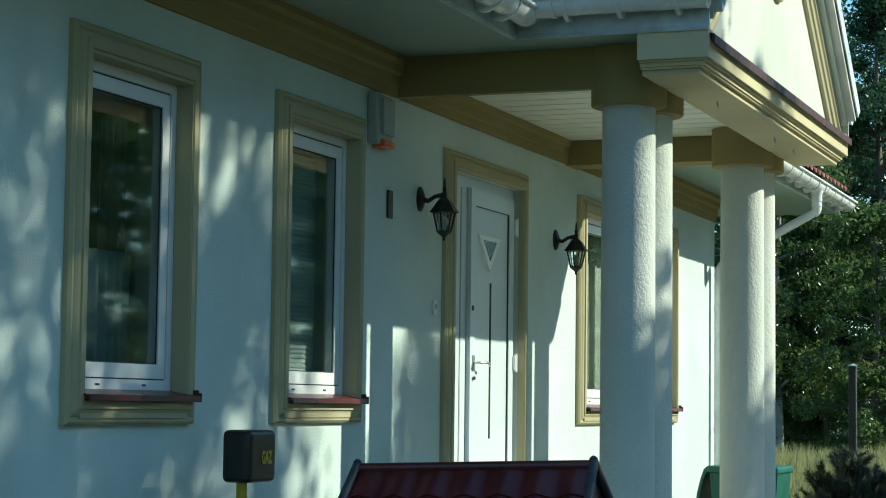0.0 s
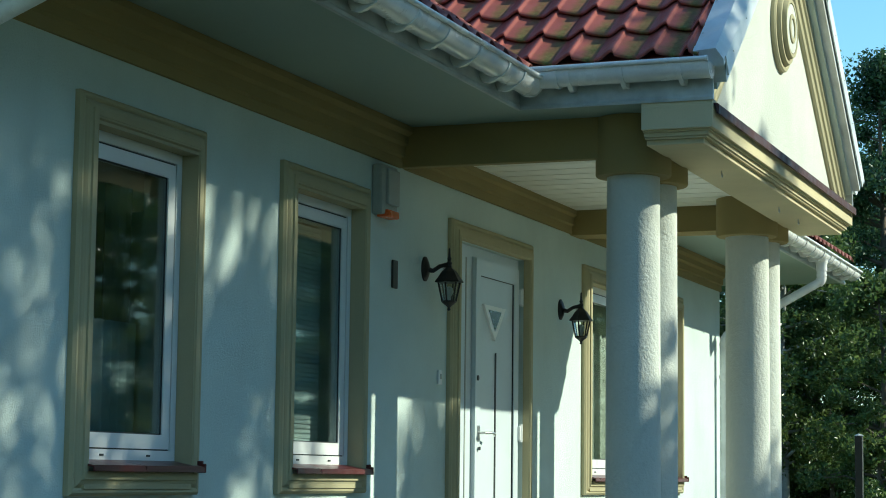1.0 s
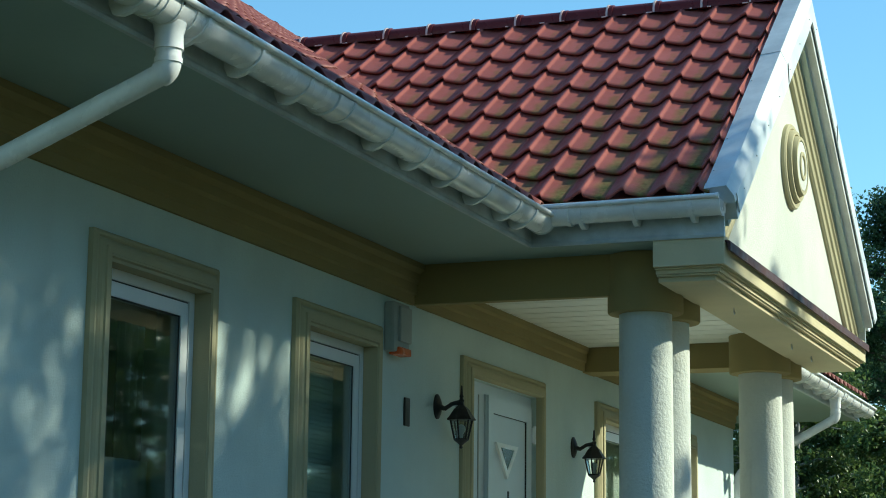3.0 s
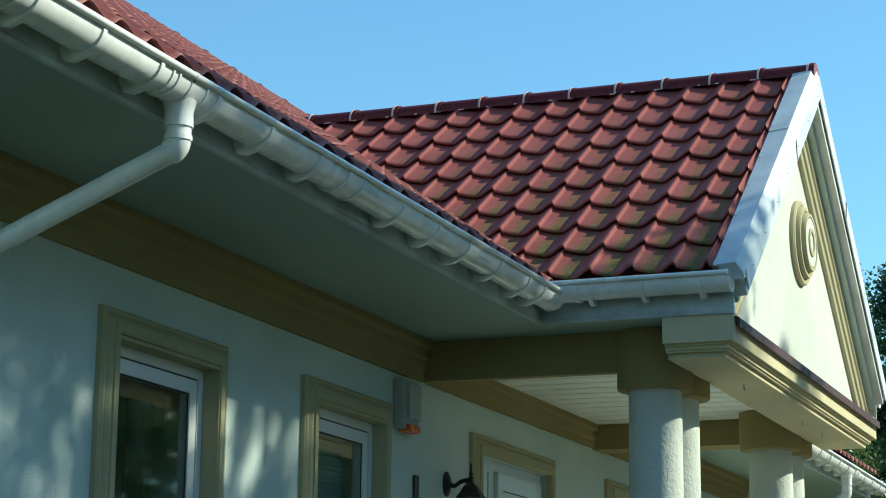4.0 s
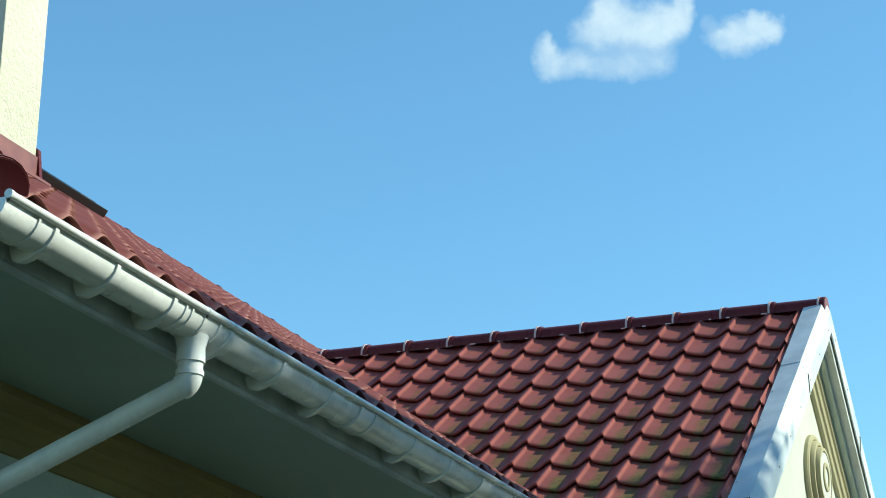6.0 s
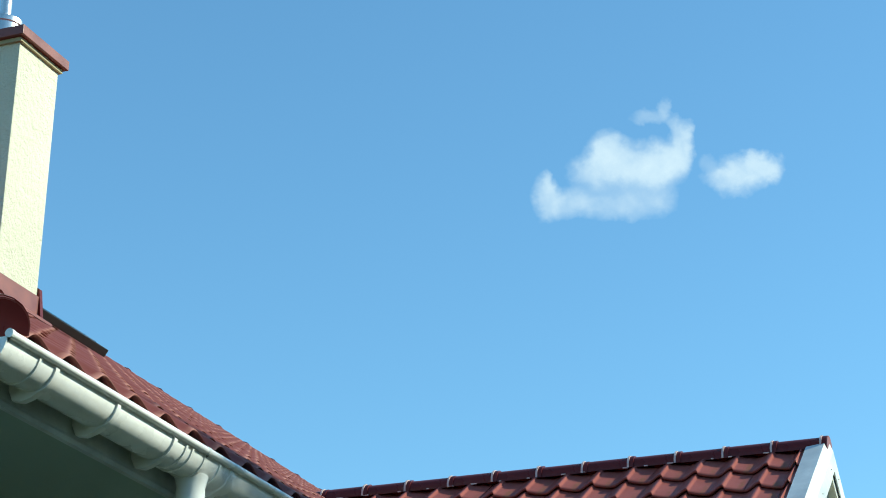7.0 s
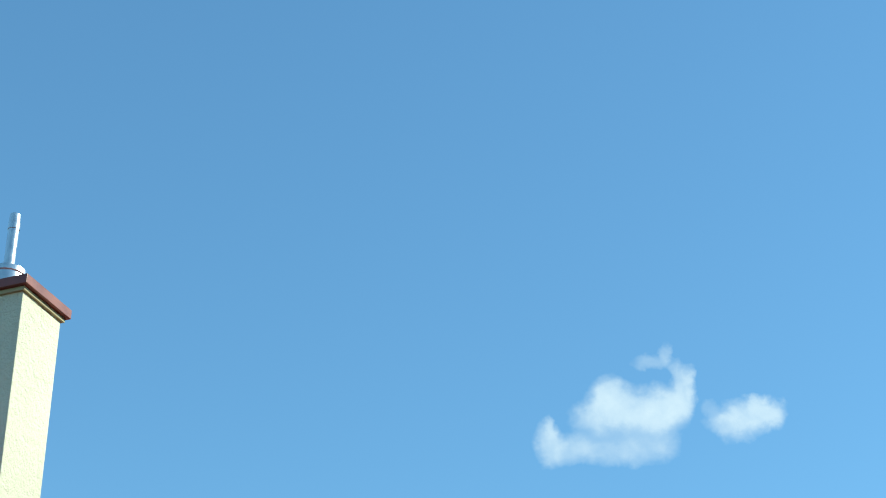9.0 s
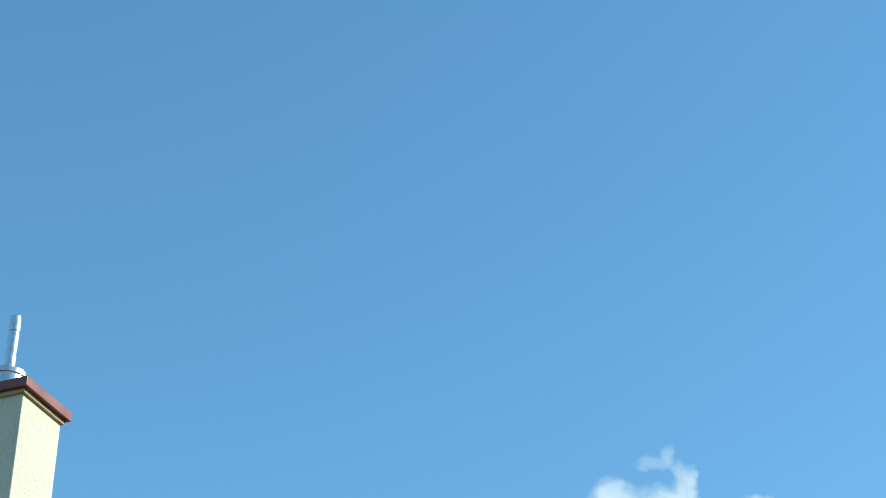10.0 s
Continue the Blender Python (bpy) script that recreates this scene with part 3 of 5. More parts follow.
part("medallion_eye", ring_y(0.072, 0.026, 0.010, (PORTICO_MID + 0.01, PED_Y - 0.0755, 4.0)), TRIM, disc, "ochre inner ring", smooth=True)

# rakes: verge flashing, white board and three ochre mouldings on each side
for side in (-1, 1):
    foot = Vector((PORTICO_MID + side * (PORTICO_MID - P_EAVE_X - 0.02), 0, P_EAVE_Z))
    top = Vector((PORTICO_MID, 0, P_RIDGE_Z))
    way = (top - foot).normalized()
    up = Vector((-way.z * (1 if way.x > 0 else -1), 0, abs(way.x)))

    def rake(name, profile, mat, label, lift=0.0, trim=0.0, span=(0.0, 1.0)):
        """Profile of (y, offset square to the slope), mitred at the ridge."""
        rows = []
        for y, h in profile:
            p = foot + up * (h + lift) + way * trim
            q = Vector((PORTICO_MID, 0, P_RIDGE_Z + (h + lift) / up.z))
            p, q = Vector((p.x, y, p.z)), Vector((q.x, y, q.z))
            rows.append((p.lerp(q, span[0]), p.lerp(q, span[1])))
        bm = bmesh.new()
        a, b = [bm.verts.new(r[0]) for r in rows], [bm.verts.new(r[1]) for r in rows]
        n = len(rows)
        for k in range(n):
            bm.faces.new((a[k], a[(k + 1) % n], b[(k + 1) % n], b[k]))
        bm.faces.new(a[::-1])
        bm.faces.new(b)
        part(name, bm, mat, ped, label)

    verge = [(-1.710, 0.044), (-1.822, 0.054), (-1.856, -0.016), (-1.856, -0.115), (-1.848, -0.115), (-1.848, -0.020), (-1.818, 0.044), (-1.710, 0.034)]
    rake("verge_flashing", verge, VERGE, "pale painted metal verge flashing", span=(0.0, 0.64))
    rake("verge_flashing", verge, VERGE, "pale painted metal verge flashing", lift=0.004, span=(0.627, 1.0))
    rake("verge_end", [(-1.708, 0.046), (-1.822, 0.056), (-1.852, -0.004), (-1.852, -0.040), (-1.708, -0.040)], VERGE, "closed lower end of the verge flashing", trim=-0.045, span=(0.0, 0.022))
    for k in range(7):
        at = foot.lerp(top, 0.06 + 0.145 * k)
        for y, h in ((-1.722, 0.046), (-1.8575, -0.06)):
            c = at + up * h
            part("rivet", lathe([(0.005, -0.002), (0.004, 0.001), (0.001, 0.003)], (c.x, y, c.z), 8), GREY, ped)
    rake("rake_board", [(-1.840, -0.045), (-1.840, -0.15), (-1.70, -0.15), (-1.70, -0.045)], VERGE, "white rake board")
    rake("rake_soffit", [(-1.79, -0.152), (-1.79, -0.185), (-1.70, -0.185), (-1.70, -0.152)], WALL, "cream rake moulding")
    for k in range(3):
        h = -0.187 - 0.062 * k
        d = 0.048 - 0.012 * k
        rake("rake_moulding", [(-1.70 - d, h), (-1.70 - d - 0.006, h - 0.02), (-1.70 - d, h - 0.048), (-1.70 - d + 0.012, h - 0.060), (-1.70, h - 0.060), (-1.70, h)], TRIM, "ochre rake moulding", trim=max(0.0, (3.216 - (P_EAVE_Z + 0.795 * (h - 0.06))) / 0.606))


# ---- roofs ----
TILE_W, TILE_L = 0.214, 0.29


# tile section: share of the width, share of the height
CREST = [(0.0, 0.0), (0.04, 0.03), (0.08, 0.10), (0.13, 0.24), (0.18, 0.41), (0.23, 0.60), (0.28, 0.78), (0.33, 0.92), (0.37, 0.99), (0.40, 1.0), (0.412, 0.97), (0.425, 0.87), (0.44, 0.72), (0.455, 0.59), (0.47, 0.52), (0.50, 0.47), (0.55, 0.40), (0.62, 0.30), (0.70, 0.20), (0.78, 0.11), (0.86, 0.05), (0.93, 0.01), (1.0, 0.0)]


WAVE = [(k / 14, (0.5 - 0.5 * math.cos(2 * math.pi * k / 14)) ** 1.2) for k in range(15)]


def tile_data(gauge, shape, tall, step, wide):
    """One sheet roof tile: a long rise to the crest, a short drop to the trough, its lower lip over the next row. Local x across, y up the slope."""
    verts, faces, trough, lip = [], [], [], []
    rows = [(0.004, -step * 0.75), (-0.010, -step * 0.55), (-0.012, -step * 0.15), (-0.006, 0.0), (0.012, 0.0), (0.04, 0.0), (gauge * 0.5, 0.0), (gauge + 0.02, 0.0)]
    for j, (v, drop) in enumerate(rows):
        for s, roll in shape:
            h = tall * roll + step * (1 - max(v, 0) / gauge) + drop
            verts.append(((s - 0.5) * wide, v - 0.030 * (1 - roll) * (1 if j < 4 else 0.6 if j == 4 else 0), h))
            wet = math.exp(-((s - 0.84) / 0.20) ** 2)
            trough.append(wet * (1.0 - 0.30 * max(v, 0.0) / gauge))
            lip.append(1.0 if j in (2, 3) else 0.0)
    n = len(shape)
    for j in range(len(rows) - 1):
        for k in range(n - 1):
            i = j * n + k
            faces.append((i, i + 1, i + n + 1, i + n))
    return verts, faces, trough, lip


def tile_mesh(name, placed, gauge, mat, shape=CREST, tall=0.032, step=0.026, wide=TILE_W):
    """One mesh of tiles at the given matrices."""
    tv, tf, tr, tl = tile_data(gauge, shape, tall, step, wide)
    verts, faces, trough, lip = [], [], [], []
    for m in placed:
        base = len(verts)
        verts += [tuple(m @ Vector(v)) for v in tv]
        faces += [tuple(base + i for i in f) for f in tf]
        trough += tr
        lip += tl
    mesh = bpy.data.meshes.new(name)
    mesh.from_pydata(verts, [], faces)
    mesh.attributes.new("trough", "FLOAT", "POINT").data.foreach_set("value", trough)
    mesh.attributes.new("lip", "FLOAT", "POINT").data.foreach_set("value", lip)
    mesh.polygons.foreach_set("use_smooth", [True] * len(mesh.polygons))
    mesh.materials.append(mat)
    mesh.update()
    return mesh


def slope_matrix(origin, u, v):
    u, v = Vector(u), Vector(v).normalized()
    n = u.cross(v)
    return Matrix(((u.x, v.x, n.x, origin[0]), (u.y, v.y, n.y, origin[1]), (u.z, v.z, n.z, origin[2]), (0, 0, 0, 1)))


def main_z(y):
    return EAVE_Z + PITCH * (y - EAVE_Y)


def portico_z(x):
    return gable_z(x)


def cap_mesh(length, r, mat, band):
    """A half-round ridge cap with a raised collar at one end, along local x."""
    bm = bmesh.new()
    prof = lambda g: [((r + g) * math.cos(math.pi * k / 10 * 1.1 - 0.157), (r + g) * math.sin(math.pi * k / 10 * 1.1 - 0.157)) for k in range(11)]
    sweep([*prof(0.0), *prof(-0.006)[::-1]], [((x, 0, 0), (0, 1, 0), (0, 0, 1)) for x in (0.0, length)], bm=bm)
    sweep([*prof(0.007), *prof(-0.002)[::-1]], [((x, 0, 0), (0, 1, 0), (0, 0, 1)) for x in (0.0, 0.03)], bm=bm)
    first = len(bm.faces)
    sweep([*prof(0.011), *prof(0.004)[::-1]], [((x, 0, 0), (0, 1, 0), (0, 0, 1)) for x in (0.026, 0.038)], bm=bm)
    bm.faces.ensure_lookup_table()
    for f in list(bm.faces)[first:]:
        f.material_index = 1
    bmesh.ops.recalc_face_normals(bm, faces=bm.faces)
    mesh = bpy.data.meshes.new("ridge_cap")
    bm.to_mesh(mesh)
    bm.free()
    mesh.polygons.foreach_set("use_smooth", [True] * len(mesh.polygons))
    mesh.set_sharp_from_angle(angle=radians(40))
    mesh.materials.append(mat)
    mesh.materials.append(band)
    return mesh


roof_main = part("roof_main", bmesh.new(), TILE_SHADED)
bm = bmesh.new()
back = 2 * RIDGE_Y - EAVE_Y
e = [(ROOF_WEST + 0.03, EAVE_Y + 0.03, EAVE_Z - 0.02), (ROOF_EAST, EAVE_Y + 0.03, EAVE_Z - 0.02), (ROOF_EAST, RIDGE_Y, RIDGE_Z - 0.03), (HIP_X, RIDGE_Y, RIDGE_Z - 0.03), (ROOF_EAST, back - 0.03, EAVE_Z - 0.02), (ROOF_WEST + 0.03, back - 0.03, EAVE_Z - 0.02)]
vs = [bm.verts.new(p) for p in e]
for side in ((0, 1, 2, 3), (3, 2, 4, 5), (0, 3, 5), (1, 4, 2)):
    bm.faces.new([vs[k] for k in side])
bm.to_mesh(roof_main.data)
bm.free()
tagged(roof_main, "dark red tiled main roof of the house", "roof", kind="structure")

roof_porch = part("roof_porch", bmesh.new(), TILE)
bm = bmesh.new()
ya, yb = -1.72, 1.50
e = [(P_EAVE_X + 0.03, ya, P_EAVE_Z - 0.01), (PORTICO_MID, ya, P_RIDGE_Z - 0.03), (2 * PORTICO_MID - P_EAVE_X - 0.03, ya, P_EAVE_Z - 0.01)]
a, b = [bm.verts.new(p) for p in e], [bm.verts.new((p[0], yb, p[2])) for p in e]
bm.faces.new((a[0], a[1], b[1], b[0]))
bm.faces.new((a[1], a[2], b[2], b[1]))
bm.to_mesh(roof_porch.data)
bm.free()
tagged(roof_porch, "dark red tiled porch roof with moss near its eaves", "roof", kind="structure")

# ---- chimney, roof window ----
CH_X0, CH_X1, CH_Y0, CH_Y1, CH_TOP = 8.20, 8.595, 1.90, 2.45, 6.855
ch = thing("chimney", ((CH_X0 + CH_X1) / 2, (CH_Y0 + CH_Y1) / 2, main_z(CH_Y0)), "cream stucco chimney with a red metal cap", "chimney")
part("shaft", box(CH_X0, CH_X1, CH_Y0, CH_Y1, main_z(CH_Y0) - 0.3, CH_TOP, 0.006), CHIMNEY, ch, "rough cream stucco shaft")
bm = box(CH_X0 - 0.045, CH_X1 + 0.035, CH_Y0 - 0.045, CH_Y1 + 0.045, CH_TOP + 0.004, CH_TOP + 0.062, 0.003)
box(CH_X0 - 0.02, CH_X1 + 0.02, CH_Y0 - 0.02, CH_Y1 + 0.02, CH_TOP + 0.05, CH_TOP + 0.075, 0.01, bm)
part("cap", bm, PINK_METAL, ch, "red metal chimney cap")
part("cap_bed", box(CH_X0 - 0.018, CH_X1 + 0.016, CH_Y0 - 0.018, CH_Y1 + 0.018, CH_TOP - 0.022, CH_TOP + 0.003, 0.003), TRIM, ch, "ochre mortar bed under the cap")
px_, py_ = (CH_X0 + CH_X1) / 2 + 0.015, (CH_Y0 + CH_Y1) / 2
flue = part("flue_collar", lathe([(0.100, 0.0), (0.100, 0.165), (0.108, 0.170), (0.108, 0.200), (0.085, 0.215), (0.035, 0.225)], (px_, py_, CH_TOP + 0.07), 28), STEEL, ch, "steel flue collar", smooth=True)
part("flue_pipe", lathe([(0.033, 0.0), (0.033, 0.28), (0.0355, 0.283), (0.0355, 0.33), (0.033, 0.333), (0.033, 0.385), (0.029, 0.385), (0.029, 0.33)], (px_, py_, CH_TOP + 0.27), 24), STEEL, ch, "bright steel flue pipe", smooth=True)
prof = [(0.0, 0.135), (-0.012, 0.135), (-0.014, 0.03), (-0.10, -0.03), (-0.10, -0.045), (0.0, 0.0)]
part("apron", sweep(prof, [((x, CH_Y0, main_z(CH_Y0) + 0.03), (0, 1, 0), (0, 0, 1)) for x in (CH_X0 - 0.02, CH_X1 + 0.02)]), PINK_METAL, ch, "red metal apron flashing")
for x0, x1 in ((CH_X0 - 0.03, CH_X0 - 0.003), (CH_X1 + 0.003, CH_X1 + 0.03)):
    bm = bmesh.new()
    low, high = main_z(CH_Y0 - 0.04) + 0.02, main_z(CH_Y1 + 0.04) + 0.02
    pts = [(CH_Y0 - 0.04, low), (CH_Y1 + 0.04, high), (CH_Y1 + 0.04, high + 0.2), (CH_Y0 - 0.01, low + 0.22)]
    a, b = [bm.verts.new((x0, y, z)) for y, z in pts], [bm.verts.new((x1, y, z)) for y, z in pts]
    bm.faces.new(a)
    bm.faces.new(b[::-1])
    for k in range(4):
        bm.faces.new((a[k], a[(k + 1) % 4], b[(k + 1) % 4], b[k]))
    part("side_flashing", bm, RED_METAL, ch, "dark red side flashing")

rw = thing("roof_window", (9.2, 2.4, main_z(2.4)), "dark flat roof window beside the chimney", "roof window")
m = slope_matrix((9.16, 2.45, main_z(2.45)), (1, 0, 0), Vector((0, 1, PITCH)))
for name, dims, mat, lab in (("frame", (-0.40, 0.40, -0.45, 0.45, 0.05, 0.100), IRON, "dark metal frame"), ("pane", (-0.34, 0.34, -0.38, 0.38, 0.100, 0.105), PANE, "dark roof glass")):
    bm = box(*dims, 0.006 if name == "frame" else 0.0)
    bmesh.ops.transform(bm, matrix=m, verts=bm.verts)
    part(name, bm, mat, rw, lab)

# ---- windows ----
SURROUND = [(0.0, 0.0), (0.0, -0.022), (0.012, -0.034), (0.022, -0.034), (0.030, -0.026), (0.038, -0.034), (0.046, -0.040), (0.060, -0.044), (0.062, -0.052), (0.088, -0.052), (0.088, 0.0)]


def mitred(name, x0, x1, z0, z1, profile, mat, parent, sides="lrtb", label=""):
    """Four mouldings round an opening; profile: (inset from the outer edge, y)."""
    corner = {"l": ((x0, z0), (x0, z1)), "r": ((x1, z0), (x1, z1)), "t": ((x0, z1), (x1, z1)), "b": ((x0, z0), (x1, z0))}
    for s in sides:
        bm = bmesh.new()
        rows = []
        for (cx, cz) in corner[s]:
            sx, sz = (1 if cx == x0 else -1), (1 if cz == z0 else -1)
            if "b" not in sides and cz == z0:
                sz = 0
            rows.append([bm.verts.new((cx + sx * d, y, cz + sz * d)) for d, y in profile])
        n = len(profile)
        for k in range(n):
            bm.faces.new((rows[0][k], rows[0][(k + 1) % n], rows[1][(k + 1) % n], rows[1][k]))
        bm.faces.new(rows[0][::-1])
        bm.faces.new(rows[1])
        part(name, bm, mat, parent, label)


def window(name, hole, leaves, label):
    x0, x1, z0, z1 = hole
    w = thing(name, ((x0 + x1) / 2, 0.0, z0), label, "window", kind="structure")
    mitred("surround", x0 - 0.09, x1 + 0.09, z0 - 0.125, z1 + 0.105, SURROUND, TRIM, w, label="ochre moulded surround")
    # lip round the reveal
    lip = [(0.0, -0.052), (0.0, 0.0), (0.014, 0.0), (0.014, -0.040), (0.008, -0.052)]
    mitred("reveal_lip", x0 - 0.003, x1 + 0.003, z0 - 0.03, z1 + 0.016, lip, TRIM, w, sides="lrt")
    part("apron_panel", box(x0 - 0.002, x1 + 0.002, -0.046, 0.0, z0 - 0.045, z0 - 0.032, 0.003), TRIM, w)
    part("apron_panel", box(x0 - 0.004, x1 + 0.004, -0.040, 0.0, z0 - 0.10, z0 - 0.045), TRIM, w, "ochre panel under the sill")
    # reveal lining
    part("reveal", box(x1 - 0.012, x1 + 0.001, -0.045, 0.033, z0, z1), TRIM, w)
    part("reveal", box(x0 - 0.001, x0 + 0.012, -0.045, 0.033, z0, z1), TRIM, w)
    part("reveal", box(x0 + 0.013, x1 - 0.013, -0.045, 0.033, z1 - 0.012, z1 + 0.001), TRIM, w)
    # dark strip over the inner head, the room's dimness painted on
    part("inner_reveal", box(x0 + 0.001, x1 - 0.001, 0.106, 0.222, z1 - 0.014, z1 - 0.001), DIM_ROOM, w, "plaster inside the reveal with dimness in its colour")
    # sloping sheet sill with upturned end caps
    sill = [(0.06, 0.022), (-0.075, -0.004), (-0.082, -0.004), (-0.084, -0.028), (-0.078, -0.028), (-0.076, -0.012), (0.06, 0.012)]
    s = part("sill", sweep(sill, [((x, 0, z0 - 0.004), (0, 1, 0), (0, 0, 1)) for x in (x0 - 0.004, x1 + 0.045)]), SILL_RED, w, "dark red metal window sill")
    for x, up in ((x1 + 0.038, 0.016),):
        bm = box(x, x + 0.010, -0.086, -0.045, z0 - 0.034, z0 + 0.004, 0.003)
        box(x, x + 0.010, -0.072, -0.045, z0 - 0.002, z0 + up, 0.003, bm)
        part("end_cap", bm, SILL_RED, s)
    y = 0.034
    ow = 0.042
    x0, x1, z1 = x0 + 0.012, x1 - 0.012, z1 - 0.012
    fr = part("frame", pierced((x0, x1), (z0 + 0.012, z1), [(x0 + ow, x1 - ow, z0 + 0.012 + ow, z1 - ow)], y, y + 0.07), WHITE, w, "white plastic window frame")
    wide = (x1 - x0 - 2 * ow) / leaves
    for k in range(leaves):
        a, b = x0 + ow + k * wide + 0.008, x0 + ow + (k + 1) * wide - 0.008
        lo, hi = z0 + 0.012 + ow + 0.006, z1 - ow - 0.008
        sw = 0.058
        sash = part("sash", pierced((a, b), (lo, hi), [(a + sw, b - sw, lo + sw, hi - sw)], y + 0.002, y + 0.05), WHITE, w, "white plastic sash")
        part("seal", pierced((a - 0.008, b + 0.008), (lo - 0.006, hi + 0.008), [(a - 0.0002, b + 0.0002, lo - 0.0002, hi + 0.0002)], y + 0.009, y + 0.03), SEAL, sash)
        part("bead", pierced((a + sw, b - sw), (lo + sw, hi - sw), [(a + sw + 0.005, b - sw - 0.005, lo + sw + 0.005, hi - sw - 0.005)], y + 0.008, y + 0.012), SEAL, sash)
        pane = part("pane", box(a + sw, b - sw, y + 0.0125, y + 0.0165, lo + sw, hi - sw), PANE, sash, "clear window glass")
        pane.visible_shadow = False
    for k in range(2 * leaves):
        cx = x0 + ow + (x1 - x0 - 2 * ow) * (k + 0.5) / (2 * leaves)
        part("drain_cap", box(cx - 0.014, cx + 0.014, y - 0.004, y, z0 + 0.028, z0 + 0.036, 0.001), SEAL, fr)
    return w


window("window_1", WINDOWS[0], 1, "narrow white window in an ochre surround")
window("window_2", WINDOWS[1], 1, "narrow white window with a lowered blind")
window("window_3", WINDOWS[2], 2, "wide white window in an ochre surround")


def curtain(x0, x1, z0, z1, y, folds, depth, label, mat=CURTAIN):
    bm = bmesh.new()
    n = folds * 10
    rows = []
    for j in range(5):
        z = z1 + (z0 - z1) * j / 4
        rows.append([bm.verts.new((x0 + (x1 - x0) * k / n, y + depth * (0.6 + 0.4 * j / 4) * math.sin(2 * math.pi * folds * k / n + 0.6 * math.sin(k * 0.13)), z)) for k in range(n + 1)])
    for j in range(4):
        for k in range(n):
            bm.faces.new((rows[j][k], rows[j][k + 1], rows[j + 1][k + 1], rows[j + 1][k]))
    ob = part("curtain", bm, mat, smooth=True)
    mod = ob.modifiers.new("thick", "SOLIDIFY")
    mod.thickness = 0.003
    tagged(ob, label, "curtain")


curtain(6.98, 7.46, FLOOR, 2.02, 0.26, 7, 0.02, "white half-length net curtain behind the glass")
curtain(7.26, 7.46, FLOOR, 2.60, 0.30, 4, 0.02, "narrow gathered dark brown drape behind the glass", DRAPE)

curtain(12.76, 16.8, FLOOR, 2.75, 0.265, 24, 0.009, "grey-olive full-length curtain behind the wide window", OLIVE)

# teal patch low behind the slats, made as a thin folded sheet
curtain(8.45, 8.86, 1.70, 1.98, 0.22, 6, 0.008, "short teal folded sheet behind the slat blind", TEAL)

bl = thing("venetian_blind", (8.80, 0.17, 2.70), "pale horizontal slat blind lowered behind the glass", "blind")
part("head_rail", box(8.47, 9.13, 0.145, 0.185, 2.63, 2.665, 0.004), BLIND, bl)
slat = bpy.data.meshes.new("slat")
slat.from_pydata([(-0.325, -0.011, -0.006), (0.325, -0.011, -0.006), (0.325, 0.0, 0.004), (-0.325, 0.0, 0.004), (0.325, 0.011, 0.006), (-0.325, 0.011, 0.006)], [], [(0, 1, 2, 3), (3, 2, 4, 5)])
for k in range(46):
    s = link("slat", slat, BLIND, bl)
    s.location = (8.80, 0.165, 1.56 + k * 0.0232)
    s.rotation_euler = (radians(44 + 5 * math.sin(k * 1.7)), 0, 0)
part("bottom_rail", box(8.475, 9.125, 0.153, 0.177, 1.525, 1.542, 0.003), BLIND, bl)

# ---- front door ----
dr = thing("door_1", (11.2, 0.02, FLOOR), "white closed front door with a small triangular pane", "door", kind="structure")
x0, x1, z0, z1 = DOOR_HOLE
door_profile = [(d, y) for d, y in SURROUND]
mitred("surround", x0 - 0.09, x1 + 0.09, z0, z1 + 0.105, door_profile, TRIM, dr, sides="lrt", label="ochre moulded surround")
mitred("reveal_lip", x0 - 0.003, x1 + 0.003, z0, z1 + 0.016, [(0.0, -0.052), (0.0, 0.0), (0.014, 0.0), (0.014, -0.040), (0.008, -0.052)], TRIM, dr, sides="lrt")
fx0, fx1 = x0 + 0.014, x1 - 0.014
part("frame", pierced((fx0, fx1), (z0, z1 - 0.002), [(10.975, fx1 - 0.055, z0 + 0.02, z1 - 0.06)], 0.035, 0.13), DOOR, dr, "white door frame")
part("frame_bead", box(10.868, 10.882, 0.031, 0.036, z0 + 0.02, z1 - 0.075), GREY, dr)
lx0, lx1, lz0, lz1 = 10.979, fx1 - 0.059, z0 + 0.024, z1 - 0.064
tri = [(11.115, 2.405), (11.505, 2.405), (11.31, 2.200)]
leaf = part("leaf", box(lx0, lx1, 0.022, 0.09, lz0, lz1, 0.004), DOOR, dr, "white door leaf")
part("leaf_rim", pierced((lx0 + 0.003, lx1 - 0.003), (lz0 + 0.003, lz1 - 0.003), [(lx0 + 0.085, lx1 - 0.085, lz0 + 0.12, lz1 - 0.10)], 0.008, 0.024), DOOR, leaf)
part("seal", pierced((lx0 + 0.079, lx1 - 0.079), (lz0 + 0.114, lz1 - 0.094), [(lx0 + 0.088, lx1 - 0.088, lz0 + 0.124, lz1 - 0.103)], 0.014, 0.0225), SEAL, leaf)


